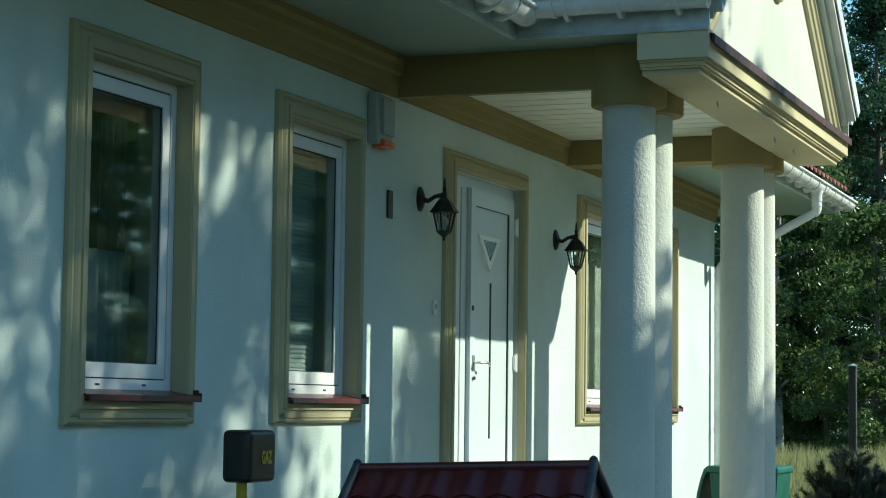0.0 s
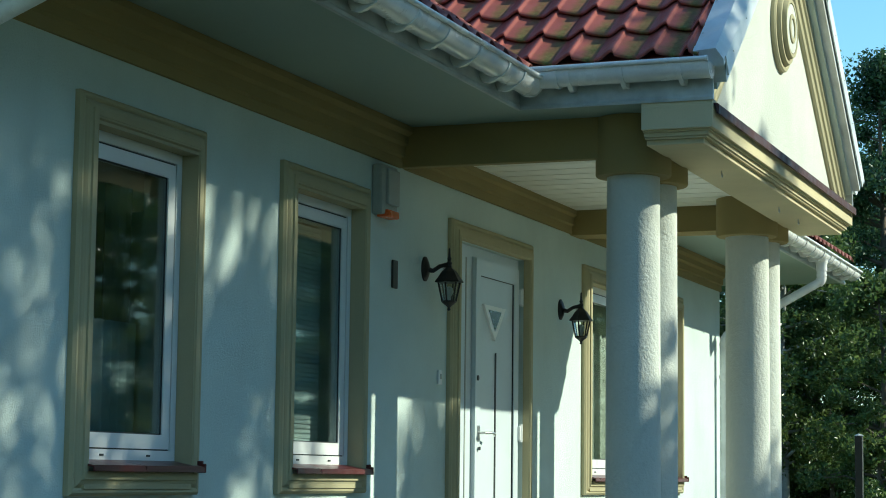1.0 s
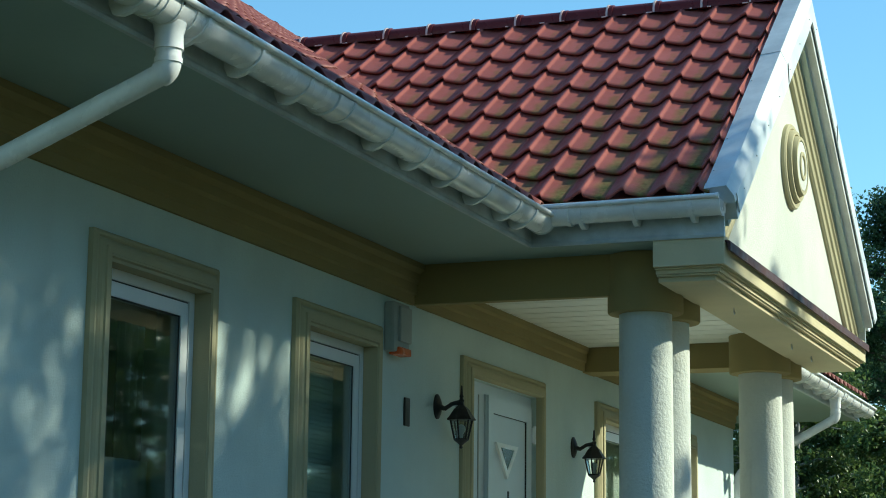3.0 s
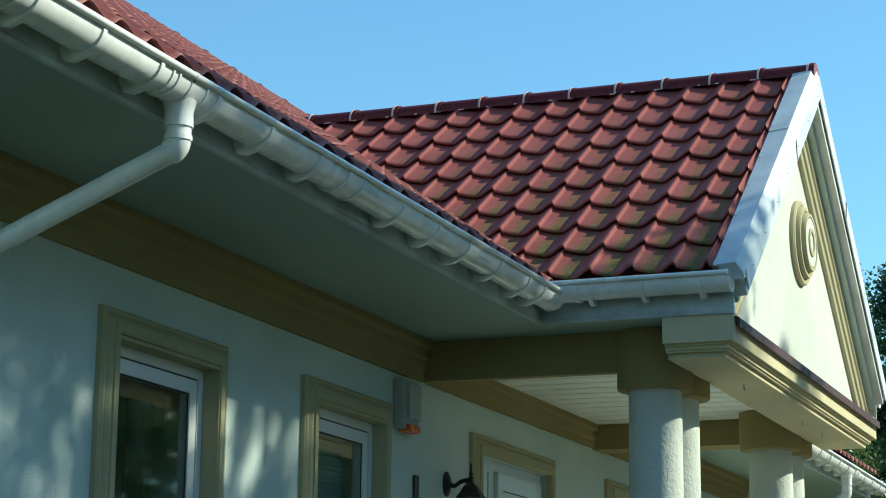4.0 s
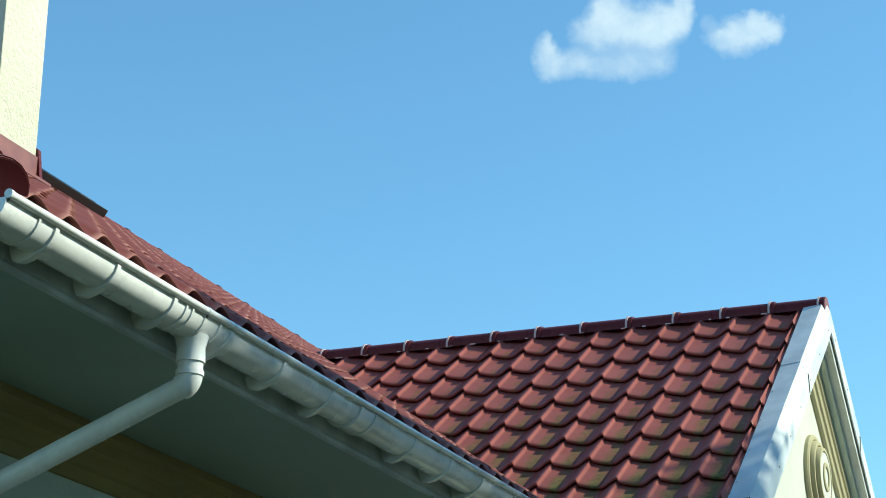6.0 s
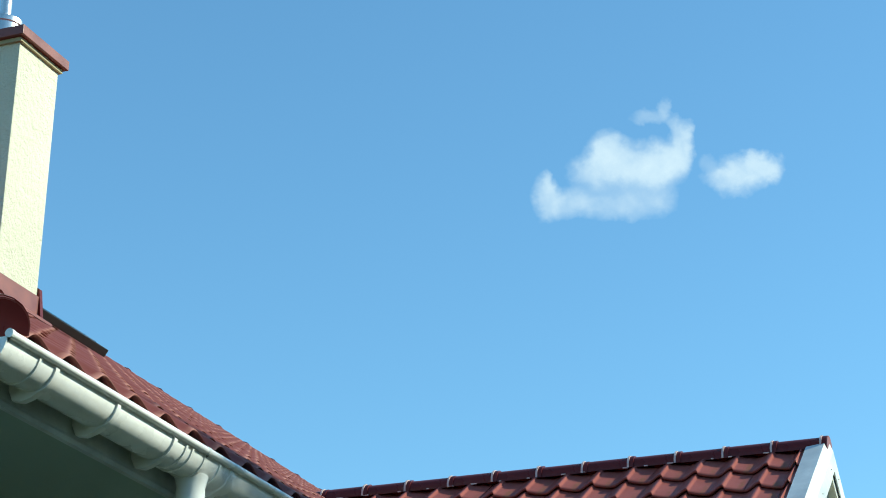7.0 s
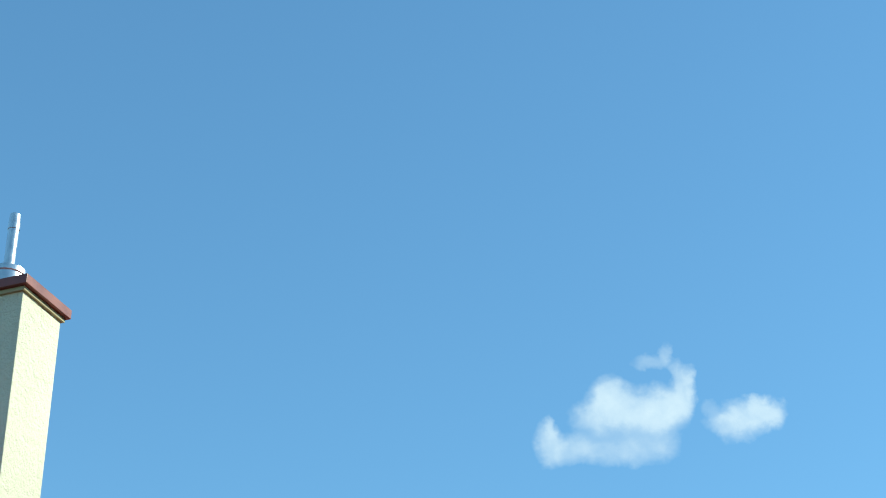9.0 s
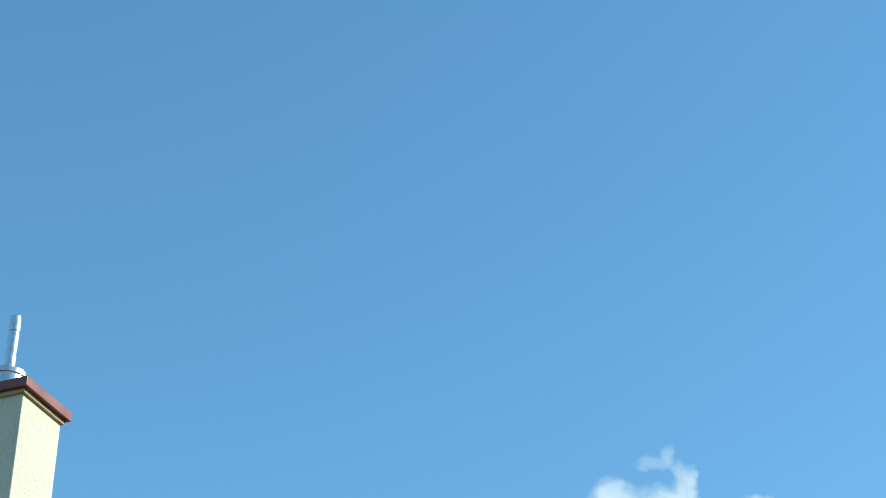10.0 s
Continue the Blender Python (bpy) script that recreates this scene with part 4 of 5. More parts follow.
def triangle(points, y0, y1, mat, name, parent, label="", inner=0.0):
    bm = bmesh.new()
    cx, cz = sum(p[0] for p in points) / 3, sum(p[1] for p in points) / 3
    if inner:
        rings = []
        for y in (y0, y1):
            for f in (1.0, inner):
                rings.append([bm.verts.new((cx + (x - cx) * f, y, cz + (z - cz) * f)) for x, z in points])
        o0, i0, o1, i1 = rings
        for k in range(3):
            j = (k + 1) % 3
            bm.faces.new((o0[k], o0[j], i0[j], i0[k]))
            bm.faces.new((o1[k], i1[k], i1[j], o1[j]))
            bm.faces.new((o0[k], o1[k], o1[j], o0[j]))
            bm.faces.new((i0[k], i0[j], i1[j], i1[k]))
    else:
        a, b = [bm.verts.new((x, y0, z)) for x, z in points], [bm.verts.new((x, y1, z)) for x, z in points]
        bm.faces.new(a)
        bm.faces.new(b[::-1])
        for k in range(3):
            bm.faces.new((a[k], a[(k + 1) % 3], b[(k + 1) % 3], b[k]))
    return part(name, bm, mat, parent, label)


triangle(tri, 0.006, 0.024, BRIGHT, "pane_frame", leaf, "white triangular pane frame", 0.62)
triangle([(11.31 + (x - 11.31) * 0.62, 2.337 + (z - 2.337) * 0.62) for x, z in tri], 0.008, 0.0215, paint("dark_glass", (0.03, 0.06, 0.085), 0.25, 0.1, 3.0), "pane", leaf, "dark triangular glass")
part("groove", box(11.352, 11.370, 0.017, 0.0225, 1.20, 2.13), SEAL, leaf, "dark vertical inlay")
part("peephole", rod((11.02, 0.026, 1.965), (11.02, 0.004, 1.965), 0.016, seg=16), SEAL, leaf)
part("handle_plate", box(11.018, 11.048, 0.0, 0.010, 1.60, 1.69, 0.004), STEEL, leaf, "steel handle plate")
h = part("handle", tube([(11.033, 0.004, 1.645), (11.033, -0.040, 1.645), (11.05, -0.052, 1.645), (11.10, -0.054, 1.648), (11.16, -0.052, 1.642), (11.175, -0.045, 1.632)], 0.0075, 12), STEEL, leaf, "bent steel lever handle", smooth=True)
part("lock", rod((11.033, 0.002, 1.555), (11.033, -0.006, 1.555), 0.011, seg=14), SEAL, leaf)
for z in (2.50, 1.66, 0.85):
    bm = box(lx1 - 0.008, lx1 + 0.040, -0.008, 0.03, z - 0.045, z + 0.045, 0.005)
    rod((lx1 + 0.012, -0.006, z - 0.055), (lx1 + 0.012, -0.006, z + 0.055), 0.010, bm=bm)
    part("hinge", bm, BRIGHT, leaf, "white plastic-capped hinge")


# ---- wall lanterns ----
def lantern(x, z):
    l = thing("wall_lantern", (x, 0.0, z), "black cast wall lantern with clear panes by the door", "wall lamp", "wall lanterns")
    cy = -0.145
    part("backplate", lathe([(0.062, 0.0), (0.062, 0.008), (0.045, 0.018), (0.022, 0.028)], (0, 0, 0), 28), IRON, l, smooth=True)
    bp = l.children[-1]
    bp.data.transform(Matrix.Translation((x, 0.0, z)) @ Matrix.Rotation(radians(90), 4, "X") @ Matrix.Diagonal((0.8, 1.1, 1, 1)))
    arm = [(x, -0.01, z), (x, -0.05, z - 0.012), (x, -0.09, z + 0.012), (x, cy, z + 0.020)]
    part("arm", tube(arm, [0.018, 0.013, 0.012, 0.016], 12), IRON, l, smooth=True)
    part("scroll", tube([(x, cy + 0.055 + 0.045 * math.cos(t), z - 0.030 + 0.04 * math.sin(t)) for t in (0.2 + 0.25 * k for k in range(10))], 0.008, 8), VERGE, l, "pale scroll below the arm", smooth=True)
    part("finial", lathe([(0.012, 0.0), (0.016, 0.012), (0.008, 0.022), (0.012, 0.034), (0.007, 0.046), (0.005, 0.088), (0.001, 0.094)], (x, cy, z + 0.018), 14), IRON, l, smooth=True)
    part("cap", lathe([(0.078, 0.0), (0.080, 0.006), (0.062, 0.028), (0.042, 0.060), (0.018, 0.082), (0.012, 0.10)], (x, cy, z - 0.078), 6), IRON, l, "six-sided domed cap")
    zt, zb, rt, rb = z - 0.078, z - 0.185, 0.060, 0.036
    for k in range(6):
        a, b = 2 * math.pi * k / 6, 2 * math.pi * (k + 1) / 6
        p = lambda t, r, zz: (x + r * math.cos(t), cy + r * math.sin(t), zz)
        part("bar", rod(p(a, rt, zt), p(a, rb, zb), 0.0055, seg=6), IRON, l)
        pane = raw("pane", [p(a, rt - 0.004, zt), p(b, rt - 0.004, zt), p(b, rb - 0.003, zb), p(a, rb - 0.003, zb)], [(0, 1, 2, 3)], LAMP_GLASS, l, "clear lantern glass")
        pane.visible_shadow = False
    part("bulb", lathe([(0.010, 0.0), (0.012, 0.02), (0.024, 0.045), (0.020, 0.066), (0.004, 0.076)], (x, cy, z - 0.175), 16), CURTAIN, l, "white unlit bulb", smooth=True)
    part("base", lathe([(0.004, -0.046), (0.010, -0.040), (0.006, -0.030), (0.016, -0.020), (0.034, -0.006), (0.040, 0.0), (0.038, 0.008)], (x, cy, zb), 18), IRON, l, smooth=True)


lantern(10.13, 2.515)
lantern(12.57, 2.490)

# ---- alarm siren, number bar, bell, gas box ----
al = thing("alarm_siren", (9.48, 0.0, 2.72), "grey outdoor alarm siren with an orange strobe", "alarm siren")
part("body", box(9.375, 9.585, -0.062, 0.0, 2.725, 2.985, 0.014), GREY, al, "grey plastic housing")
part("cover", box(9.425, 9.575, -0.078, -0.058, 2.78, 2.965, 0.008), GREY, al)
part("strobe", box(9.415, 9.565, -0.082, -0.012, 2.712, 2.752, 0.012), ORANGE, al, "orange strobe lens")
tagged(part("number_sign", box(9.655, 9.725, -0.012, 0.0, 2.368, 2.518, 0.006), BLACK), "black upright sign bar fixed to the wall", "sign")
bell = thing("doorbell", (10.36, 0.0, 1.90), "white doorbell button on the wall", "doorbell")
part("plate", box(10.335, 10.385, -0.014, 0.0, 1.895, 1.975, 0.005), WHITE, bell)
part("button", box(10.35, 10.37, -0.018, -0.012, 1.925, 1.955, 0.003), GREY, bell)

gas = thing("gas_meter_box", (7.32, -0.385, 0.0), "black gas box on a yellow pipe by the wall", "gas box")
part("body", box(7.200, 7.445, -0.45, -0.32, 1.078, 1.288, 0.030, seg=4), BLACK, gas, "black rounded housing")
part("pipe", rod((7.26, -0.385, 0.0), (7.26, -0.385, 1.08), 0.022, seg=14), YELLOW, gas, "yellow gas pipe")
letters = bpy.data.curves.new("lettering", "FONT")
letters.body, letters.size, letters.align_x, letters.align_y, letters.extrude = "GAZ", 0.085, "CENTER", "CENTER", 0.001
letters.offset = 0.004
tmp = new("lettering", letters)
bpy.context.view_layer.update()
mesh = bpy.data.meshes.new_from_object(tmp.evaluated_get(bpy.context.evaluated_depsgraph_get()))
bpy.data.objects.remove(tmp)
mesh.transform(Matrix.Translation((7.345, -0.4525, 1.176)) @ Matrix.Rotation(radians(90), 4, "X") @ Matrix.Diagonal((0.52, 0.80, 1, 1)))
mesh.materials.clear()
link("lettering", mesh, YELLOW, gas, "yellow capital letters")

# ---- little well roof in the yard ----
WELL = Matrix.Translation((7.13, -1.456, 0.0)) @ Matrix.Rotation(radians(-90), 4, "Z") @ Matrix.Rotation(radians(-2.00), 4, "Y")


def well():
    w = new("garden_well")
    w.matrix_basis = WELL
    bpy.context.view_layer.update()
    tagged(w, "small garden well with a dark red tiled roof", "garden well")
    local = lambda ob: setattr(ob, "matrix_parent_inverse", Matrix())
    zr, half, drop, run = 1.172, 0.472, 0.46, 0.42
    for side in (-1, 1):
        pts = [(-half - 0.05, side * run, zr - drop), (half + 0.05, side * run, zr - drop), (half, 0, zr), (-half, 0, zr)]
        bm = bmesh.new()
        cols, rows_n = 72, 4
        grid = []
        for j in range(rows_n * 2):
            t = (j // 2 + j % 2) / rows_n
            lift = 0.008 if j % 2 == 0 else 0.0
            row = []
            for k in range(cols + 1):
                s = k / cols
                a, b = Vector(pts[0]).lerp(Vector(pts[3]), t), Vector(pts[1]).lerp(Vector(pts[2]), t)
                v = a.lerp(b, s)
                wave = 0.012 * math.cos(v.x * 2 * math.pi / 0.14) * (1 - 0.95 * t ** 9)
                row.append(bm.verts.new(v + Vector((0, side * 0.7, 0.7)) * (lift + wave)))
            grid.append(row)
        for a, b in zip(grid, grid[1:]):
            for k in range(cols):
                bm.faces.new((a[k], a[k + 1], b[k + 1], b[k]))
        local(part("roof_sheet", bm, WELL_RED, w, "dark red tile-profiled roof sheet", smooth=True))
    for side in (-1, 1):
        bm = bmesh.new()
        tri_pts = [(side * (half + 0.03), -run, zr - drop), (side * (half + 0.03), run, zr - drop), (side * (half - 0.01), 0, zr)]
        a = [bm.verts.new(p) for p in tri_pts]
        b = [bm.verts.new((p[0] - side * 0.02, p[1], p[2] - 0.01)) for p in tri_pts]
        bm.faces.new(a)
        bm.faces.new(b[::-1])
        for k in range(3):
            bm.faces.new((a[k], a[(k + 1) % 3], b[(k + 1) % 3], b[k]))
        local(part("end_panel", bm, IRON, w, "dark end panel"))
        for q in tri_pts[:2]:
            local(part("verge", rod((q[0] + side * 0.02, q[1], q[2] + 0.02), (side * half, 0, zr + 0.010), 0.018, seg=10), WELL_TRIM, w, "dark grey metal verge trim", smooth=True))
        local(part("verge_knob", lathe([(0.004, -0.02), (0.016, -0.004), (0.016, 0.010), (0.008, 0.018), (0.002, 0.020)], (side * half, 0, zr + 0.012), 12), IRON, w, smooth=True))
    local(part("ridge", rod((-half, 0, zr - 0.004), (half, 0, zr - 0.004), 0.020, seg=12), WELL_RED, w, "thin dark red ridge fold"))
    for sx in (-1, 1):
        local(part("post", box(sx * 0.36 - 0.035, sx * 0.36 + 0.035, -0.035, 0.035, 0.0, 0.98, 0.004), BARK, w, "dark wooden post"))
    local(part("curb", lathe([(0.36, 0.0), (0.36, 0.5), (0.30, 0.5), (0.28, 0.05)], (0, 0, 0), 32), CONCRETE, w))


well()

# ---- bin at the house corner ----
wb = thing("wheelie_bin", (15.5, -0.64, 0.0), "green plastic wheelie bin with its lid hanging open", "bin")
bm = bmesh.new()
rows = []
for z, hx, hy in ((0.06, 0.22, 0.22), (0.5, 0.26, 0.255), (0.90, 0.29, 0.285)):
    rows.append([bm.verts.new((15.5 + sx * hx, -0.675 + sy * hy * 0.92, z)) for sx, sy in ((-1, -1), (1, -1), (1, 1), (-1, 1))])
for a, b in zip(rows, rows[1:]):
    for k in range(4):
        bm.faces.new((a[k], a[(k + 1) % 4], b[(k + 1) % 4], b[k]))
bm.faces.new(rows[0][::-1])
bm.faces.new(rows[-1])
bmesh.ops.bevel(bm, geom=[e for e in bm.edges if abs(e.verts[0].co.z - e.verts[1].co.z) > 0.1], offset=0.03, segments=3, affect="EDGES")
part("body", bm, BIN, wb, smooth=True)
part("rim", box(15.19, 15.81, -0.95, -0.40, 0.900, 0.955, 0.018, seg=3), BIN, wb, "green rim")
bm = bmesh.new()
sweep([(0.0, 0.955), (0.030, 0.93), (0.055, 0.86), (0.085, 0.74), (0.105, 0.55), (0.105, 0.36), (0.085, 0.36), (0.085, 0.55), (0.066, 0.73), (0.036, 0.85), (0.0, 0.92)], [((x, -0.40, 0.0), (0, 1, 0), (0, 0, 1)) for x in (15.22, 15.78)], bm=bm)
part("lid", bm, BIN, wb, "dark green lid hanging open", smooth=True)
part("handle", rod((15.86, -0.86, 0.93), (15.86, -0.42, 0.93), 0.016, seg=10), BIN, wb, smooth=True)
for y in (-0.88, -0.40):
    part("wheel", rod((15.72, y - 0.025, 0.10), (15.72, y + 0.025, 0.10), 0.10, seg=24), BLACK, wb, "black rubber wheel", smooth=True)


# ---- fence ----
def fence():
    f = thing("wire_fence", (22.0, -0.4, 0.0), "dark wire fence on posts at the meadow edge", "fence")
    for k in range(-6, 10):
        y = -0.4 + 2.6 * k
        p = part("post", box(21.955, 22.045, y - 0.04, y + 0.04, 0.0, 1.87, 0.006), IRON, f, "dark wooden post")
        part("post_cap", lathe([(0.050, 0.0), (0.050, 0.008), (0.0, 0.026)], (22.0, y, 1.872), 4), FASCIA, p, "pale post cap")
    for z in (0.3, 0.7, 1.1, 1.5):
        part("wire", rod((22.0, -16.0, z), (22.0, 23.0, z), 0.0018, seg=4), IRON, f)


fence()


# ---- plants ----
def leaf_cloud(centres, count, size, seed, flat=0.5, droop=0.0):
    """Verts and faces of small folded leaves scattered round (centre, radius) clumps."""
    rng = np.random.default_rng(seed)
    pick = rng.integers(0, len(centres), count)
    c = np.array([p[0] for p in centres])[pick]
    r = np.array([p[1] for p in centres])[pick]
    d = rng.normal(size=(count, 3))
    d /= np.linalg.norm(d, axis=1)[:, None]
    rad = rng.uniform(0.15, 1.0, count) ** 0.5
    pos = c + d * (r * rad)[:, None] * np.array([1, 1, 0.8])
    pos[:, 2] -= droop * rng.uniform(0, 1, count) * r
    n = rng.normal(size=(count, 3)) + np.array([0, 0, flat])
    n /= np.linalg.norm(n, axis=1)[:, None]
    t = np.cross(n, rng.normal(size=(count, 3)))
    t /= np.linalg.norm(t, axis=1)[:, None]
    b = np.cross(n, t)
    s = (size * rng.uniform(0.6, 1.35, count))[:, None]
    quad = np.stack([pos - t * s, pos + b * s * 0.55 + n * s * 0.12, pos + t * s, pos - b * s * 0.55 + n * s * 0.12], 1).reshape(-1, 3)
    faces = np.arange(count * 4).reshape(-1, 4)
    return quad, faces


def mesh_of(name, verts, faces, mat):
    mesh = bpy.data.meshes.new(name)
    mesh.from_pydata(verts.tolist() if hasattr(verts, "tolist") else verts, [], faces.tolist() if hasattr(faces, "tolist") else faces)
    mesh.materials.append(mat)
    mesh.update()
    return mesh


def tree(name, at, height, spread, low, leaves, size, seed, bark, leaf, label, clumps=60, trunk=0.16, lean=0.0, shape=0.75, boughs=()):
    """A tapered trunk with forking limbs and a crown of many small leaves in uneven clumps."""
    rng = random.Random(seed)
    at = Vector(at)
    t = thing(name, at, label, "tree", "trees")
    bm = bmesh.new()
    pts, rad = [], []
    for k in range(9):
        f = k / 8
        pts.append(at + Vector((lean * f * height + 0.25 * math.sin(f * 5 + seed) * f, 0.25 * math.cos(f * 4 + seed * 2) * f, height * 0.93 * f)))
        rad.append(trunk * (1 - f) ** 0.8 + 0.012)
    tube(pts, rad, 10, bm)
    centres = []
    for k in range(clumps):
        f = low + (1 - low) * rng.random() ** 0.9
        i = min(7, int(f * 8))
        base = pts[i].lerp(pts[i + 1], f * 8 - i)
        wide = spread * (math.sin(math.pi * min(1.0, (f - low) / (1 - low) * 0.85 + 0.12)) ** shape)
        a = rng.random() * 2 * math.pi
        reach = wide * rng.uniform(0.35, 1.0)
        tip = base + Vector((math.cos(a) * reach, math.sin(a) * reach, rng.uniform(-0.05, 0.30) * reach))
        mid = base.lerp(tip, 0.5) + Vector((0, 0, 0.10 * reach))
        tube([base, mid, tip], [rad[i] * 0.42 + 0.006, rad[i] * 0.24 + 0.005, 0.006], 5, bm)
        centres.append((tip, spread * rng.uniform(0.13, 0.30)))
        centres.append((mid, spread * rng.uniform(0.09, 0.18)))
    for p, r, _ in boughs:
        i = max(0, min(7, int(p[2] / height * 8) - 2))
        tube([pts[i], pts[i].lerp(Vector(p), 0.5) + Vector((0, 0, 0.1)), Vector(p)], [0.03, 0.02, 0.006], 5, bm)
    part("trunk", bm, bark, t, smooth=True)
    v, f = leaf_cloud(centres, leaves, size, seed)
    if boughs:
        v2, f2 = leaf_cloud([(Vector(p), r) for p, r, _ in boughs], sum(b[2] for b in boughs), size, seed + 1)
        v, f = np.concatenate([v, v2]), np.concatenate([f, f2 + len(v)])
    link("crown", mesh_of("crown", v, f, leaf), leaf, t)
    return t


# shade trees out of view; their boughs are leaf clumps added to shade set patches
tree("tree", (11.056, -10.06, 0.0), 10.063, 3.0726, 0.3991, 10400, 0.076, 6708, BIRCH, LEAF, "leafy birch in the front yard", clumps=58, trunk=0.15, boughs=[((12.55, -10.06, 9.15), 0.50, 420), ((12.45, -10.0, 8.65), 0.40, 260), ((10.35, -10.06, 9.98), 0.42, 230), ((10.95, -10.2, 10.08), 0.48, 290), ((11.5, -10.0, 10.0), 0.42, 200), ((12.1, -10.1, 10.05), 0.46, 250), ((12.7, -10.0, 10.0), 0.42, 210), ((13.2, -10.1, 10.05), 0.42, 220)])
tree("tree", (14.018, -9.204, 0.0), 7.539, 2.4796, 0.6139, 13900, 0.076, 9635, BARK, LEAF, "round-headed tree in the front yard", clumps=50, trunk=0.12, boughs=[((14.85, -9.2, 8.0), 0.32, 260), ((14.75, -9.2, 7.6), 0.30, 200)])
tree("tree", (16.579, -9.255, 0.0), 7.397, 1.5896, 0.5882, 6400, 0.076, 2737, BIRCH, LEAF, "slender birch in the front yard", clumps=49, trunk=0.09)
# two sparse crowns added in the sun's path to dim the wall
tree("tree", (13.7, -16.6, 0.0), 15.5, 1.5, 0.89, 480, 0.10, 77, BIRCH, LEAF, "unseen thin tree set to dim the sun on the wall", clumps=40, trunk=0.10)
tree("tree", (16.1, -16.9, 0.0), 15.5, 1.2, 0.89, 560, 0.10, 78, BIRCH, LEAF, "unseen thin tree set to dim the sun on the wall", clumps=30, trunk=0.10)

tree("tree", (15.75, -12.0, 0.0), 11.5, 0.55, 0.93, 330, 0.076, 91, BIRCH, LEAF, "tall slender birch with a small pointed crown", clumps=34, trunk=0.09)

# woods beyond the meadow, seen past the house corner, with copies set out of view
alder = tree("tree", (62.0, 5.2, 0.0), 15.2, 3.6, 0.10, 44000, 0.072, 11, BARK, LEAF_DARK, "tall leafy tree of the woods and the unseen ring", clumps=90, trunk=0.22)
birch = tree("tree", (58.0, 7.6, 0.0), 12.5, 2.8, 0.12, 30000, 0.072, 12, BIRCH, LEAF, "white-stemmed birch of the woods and the unseen ring", clumps=80, trunk=0.13)
low_tree = tree("tree", (56.0, 4.6, 0.0), 7.5, 2.6, 0.04, 22000, 0.072, 13, BARK, LEAF, "low bushy tree of the woods and the unseen ring", clumps=60, trunk=0.10)
for src, x, y, turn, size in ((alder, 68, 9.5, 70, 1.02), (alder, 73, 5.0, 150, 1.1), (alder, 66, 13.5, 210, 1.05), (alder, 78, 10.5, 20, 1.25), (alder, 70, 1.0, 300, 1.15), (alder, 84, 7.0, 95, 1.3), (alder, 80, 15.0, 40, 1.2),
                              (birch, 64, 2.0, 120, 1.0), (birch, 61, 10.8, 200, 1.05), (low_tree, 58, 9.4, 90, 0.9), (low_tree, 60, 6.6, 200, 1.05), (low_tree, 57, 12.0, 300, 1.0), (low_tree, 63, 8.2, 20, 1.1),
                              # out of view: some mirror in the panes, the rest block low sky
                              (alder, 20, -26, 10, 1.0), (alder, 12, -28, 130, 0.95), (alder, 28, -24, 250, 1.1), (alder, 4, -25, 80, 1.1), (alder, -5, -25, 200, 1.1), (alder, -13, -19, 30, 1.05), (alder, -18, -11, 15, 1.05), (alder, 10, -26, 310, 1.1), (low_tree, 8, -22, 60, 1.3), (low_tree, 0, -20, 260, 1.3), (low_tree, -9, -15, 170, 1.3), (low_tree, -14, -5, 20, 1.4), (low_tree, 4, -20, 40, 1.3), (alder, 36, -28, 300, 1.0), (low_tree, 16, -23, 160, 1.0), (low_tree, 24, -21, 330, 1.0), (low_tree, 22, -12.5, 200, 1.0), (low_tree, 20, -15.5, 290, 1.0), (low_tree, 25, -13, 75, 1.1), (low_tree, 29, -14.5, 195, 1.2), (low_tree, 49, -17.5, 135, 1.3), (low_tree, 54, -19, 60, 1.3), (alder, 60, -23, 10, 1.0), (alder, 68, -27, 100, 1.1), (low_tree, 62, -14.5, 30, 1.2), (low_tree, 67, -15.5, 130, 1.4), (low_tree, 72, -17.5, 230, 1.5), (alder, 76, -20, 300, 1.0), (birch, 46, -21, 40, 1.0), (alder, 52, -25, 220, 1.0),
                              (birch, 12, -18.5, 240, 0.85), (low_tree, 15, -17, 100, 1.2)):
    src_scale = Matrix.Diagonal((size, size, size, 1))
    copy_thing(src, Matrix.Translation((x, y, 0)) @ Matrix.Rotation(radians(turn), 4, "Z") @ src_scale)


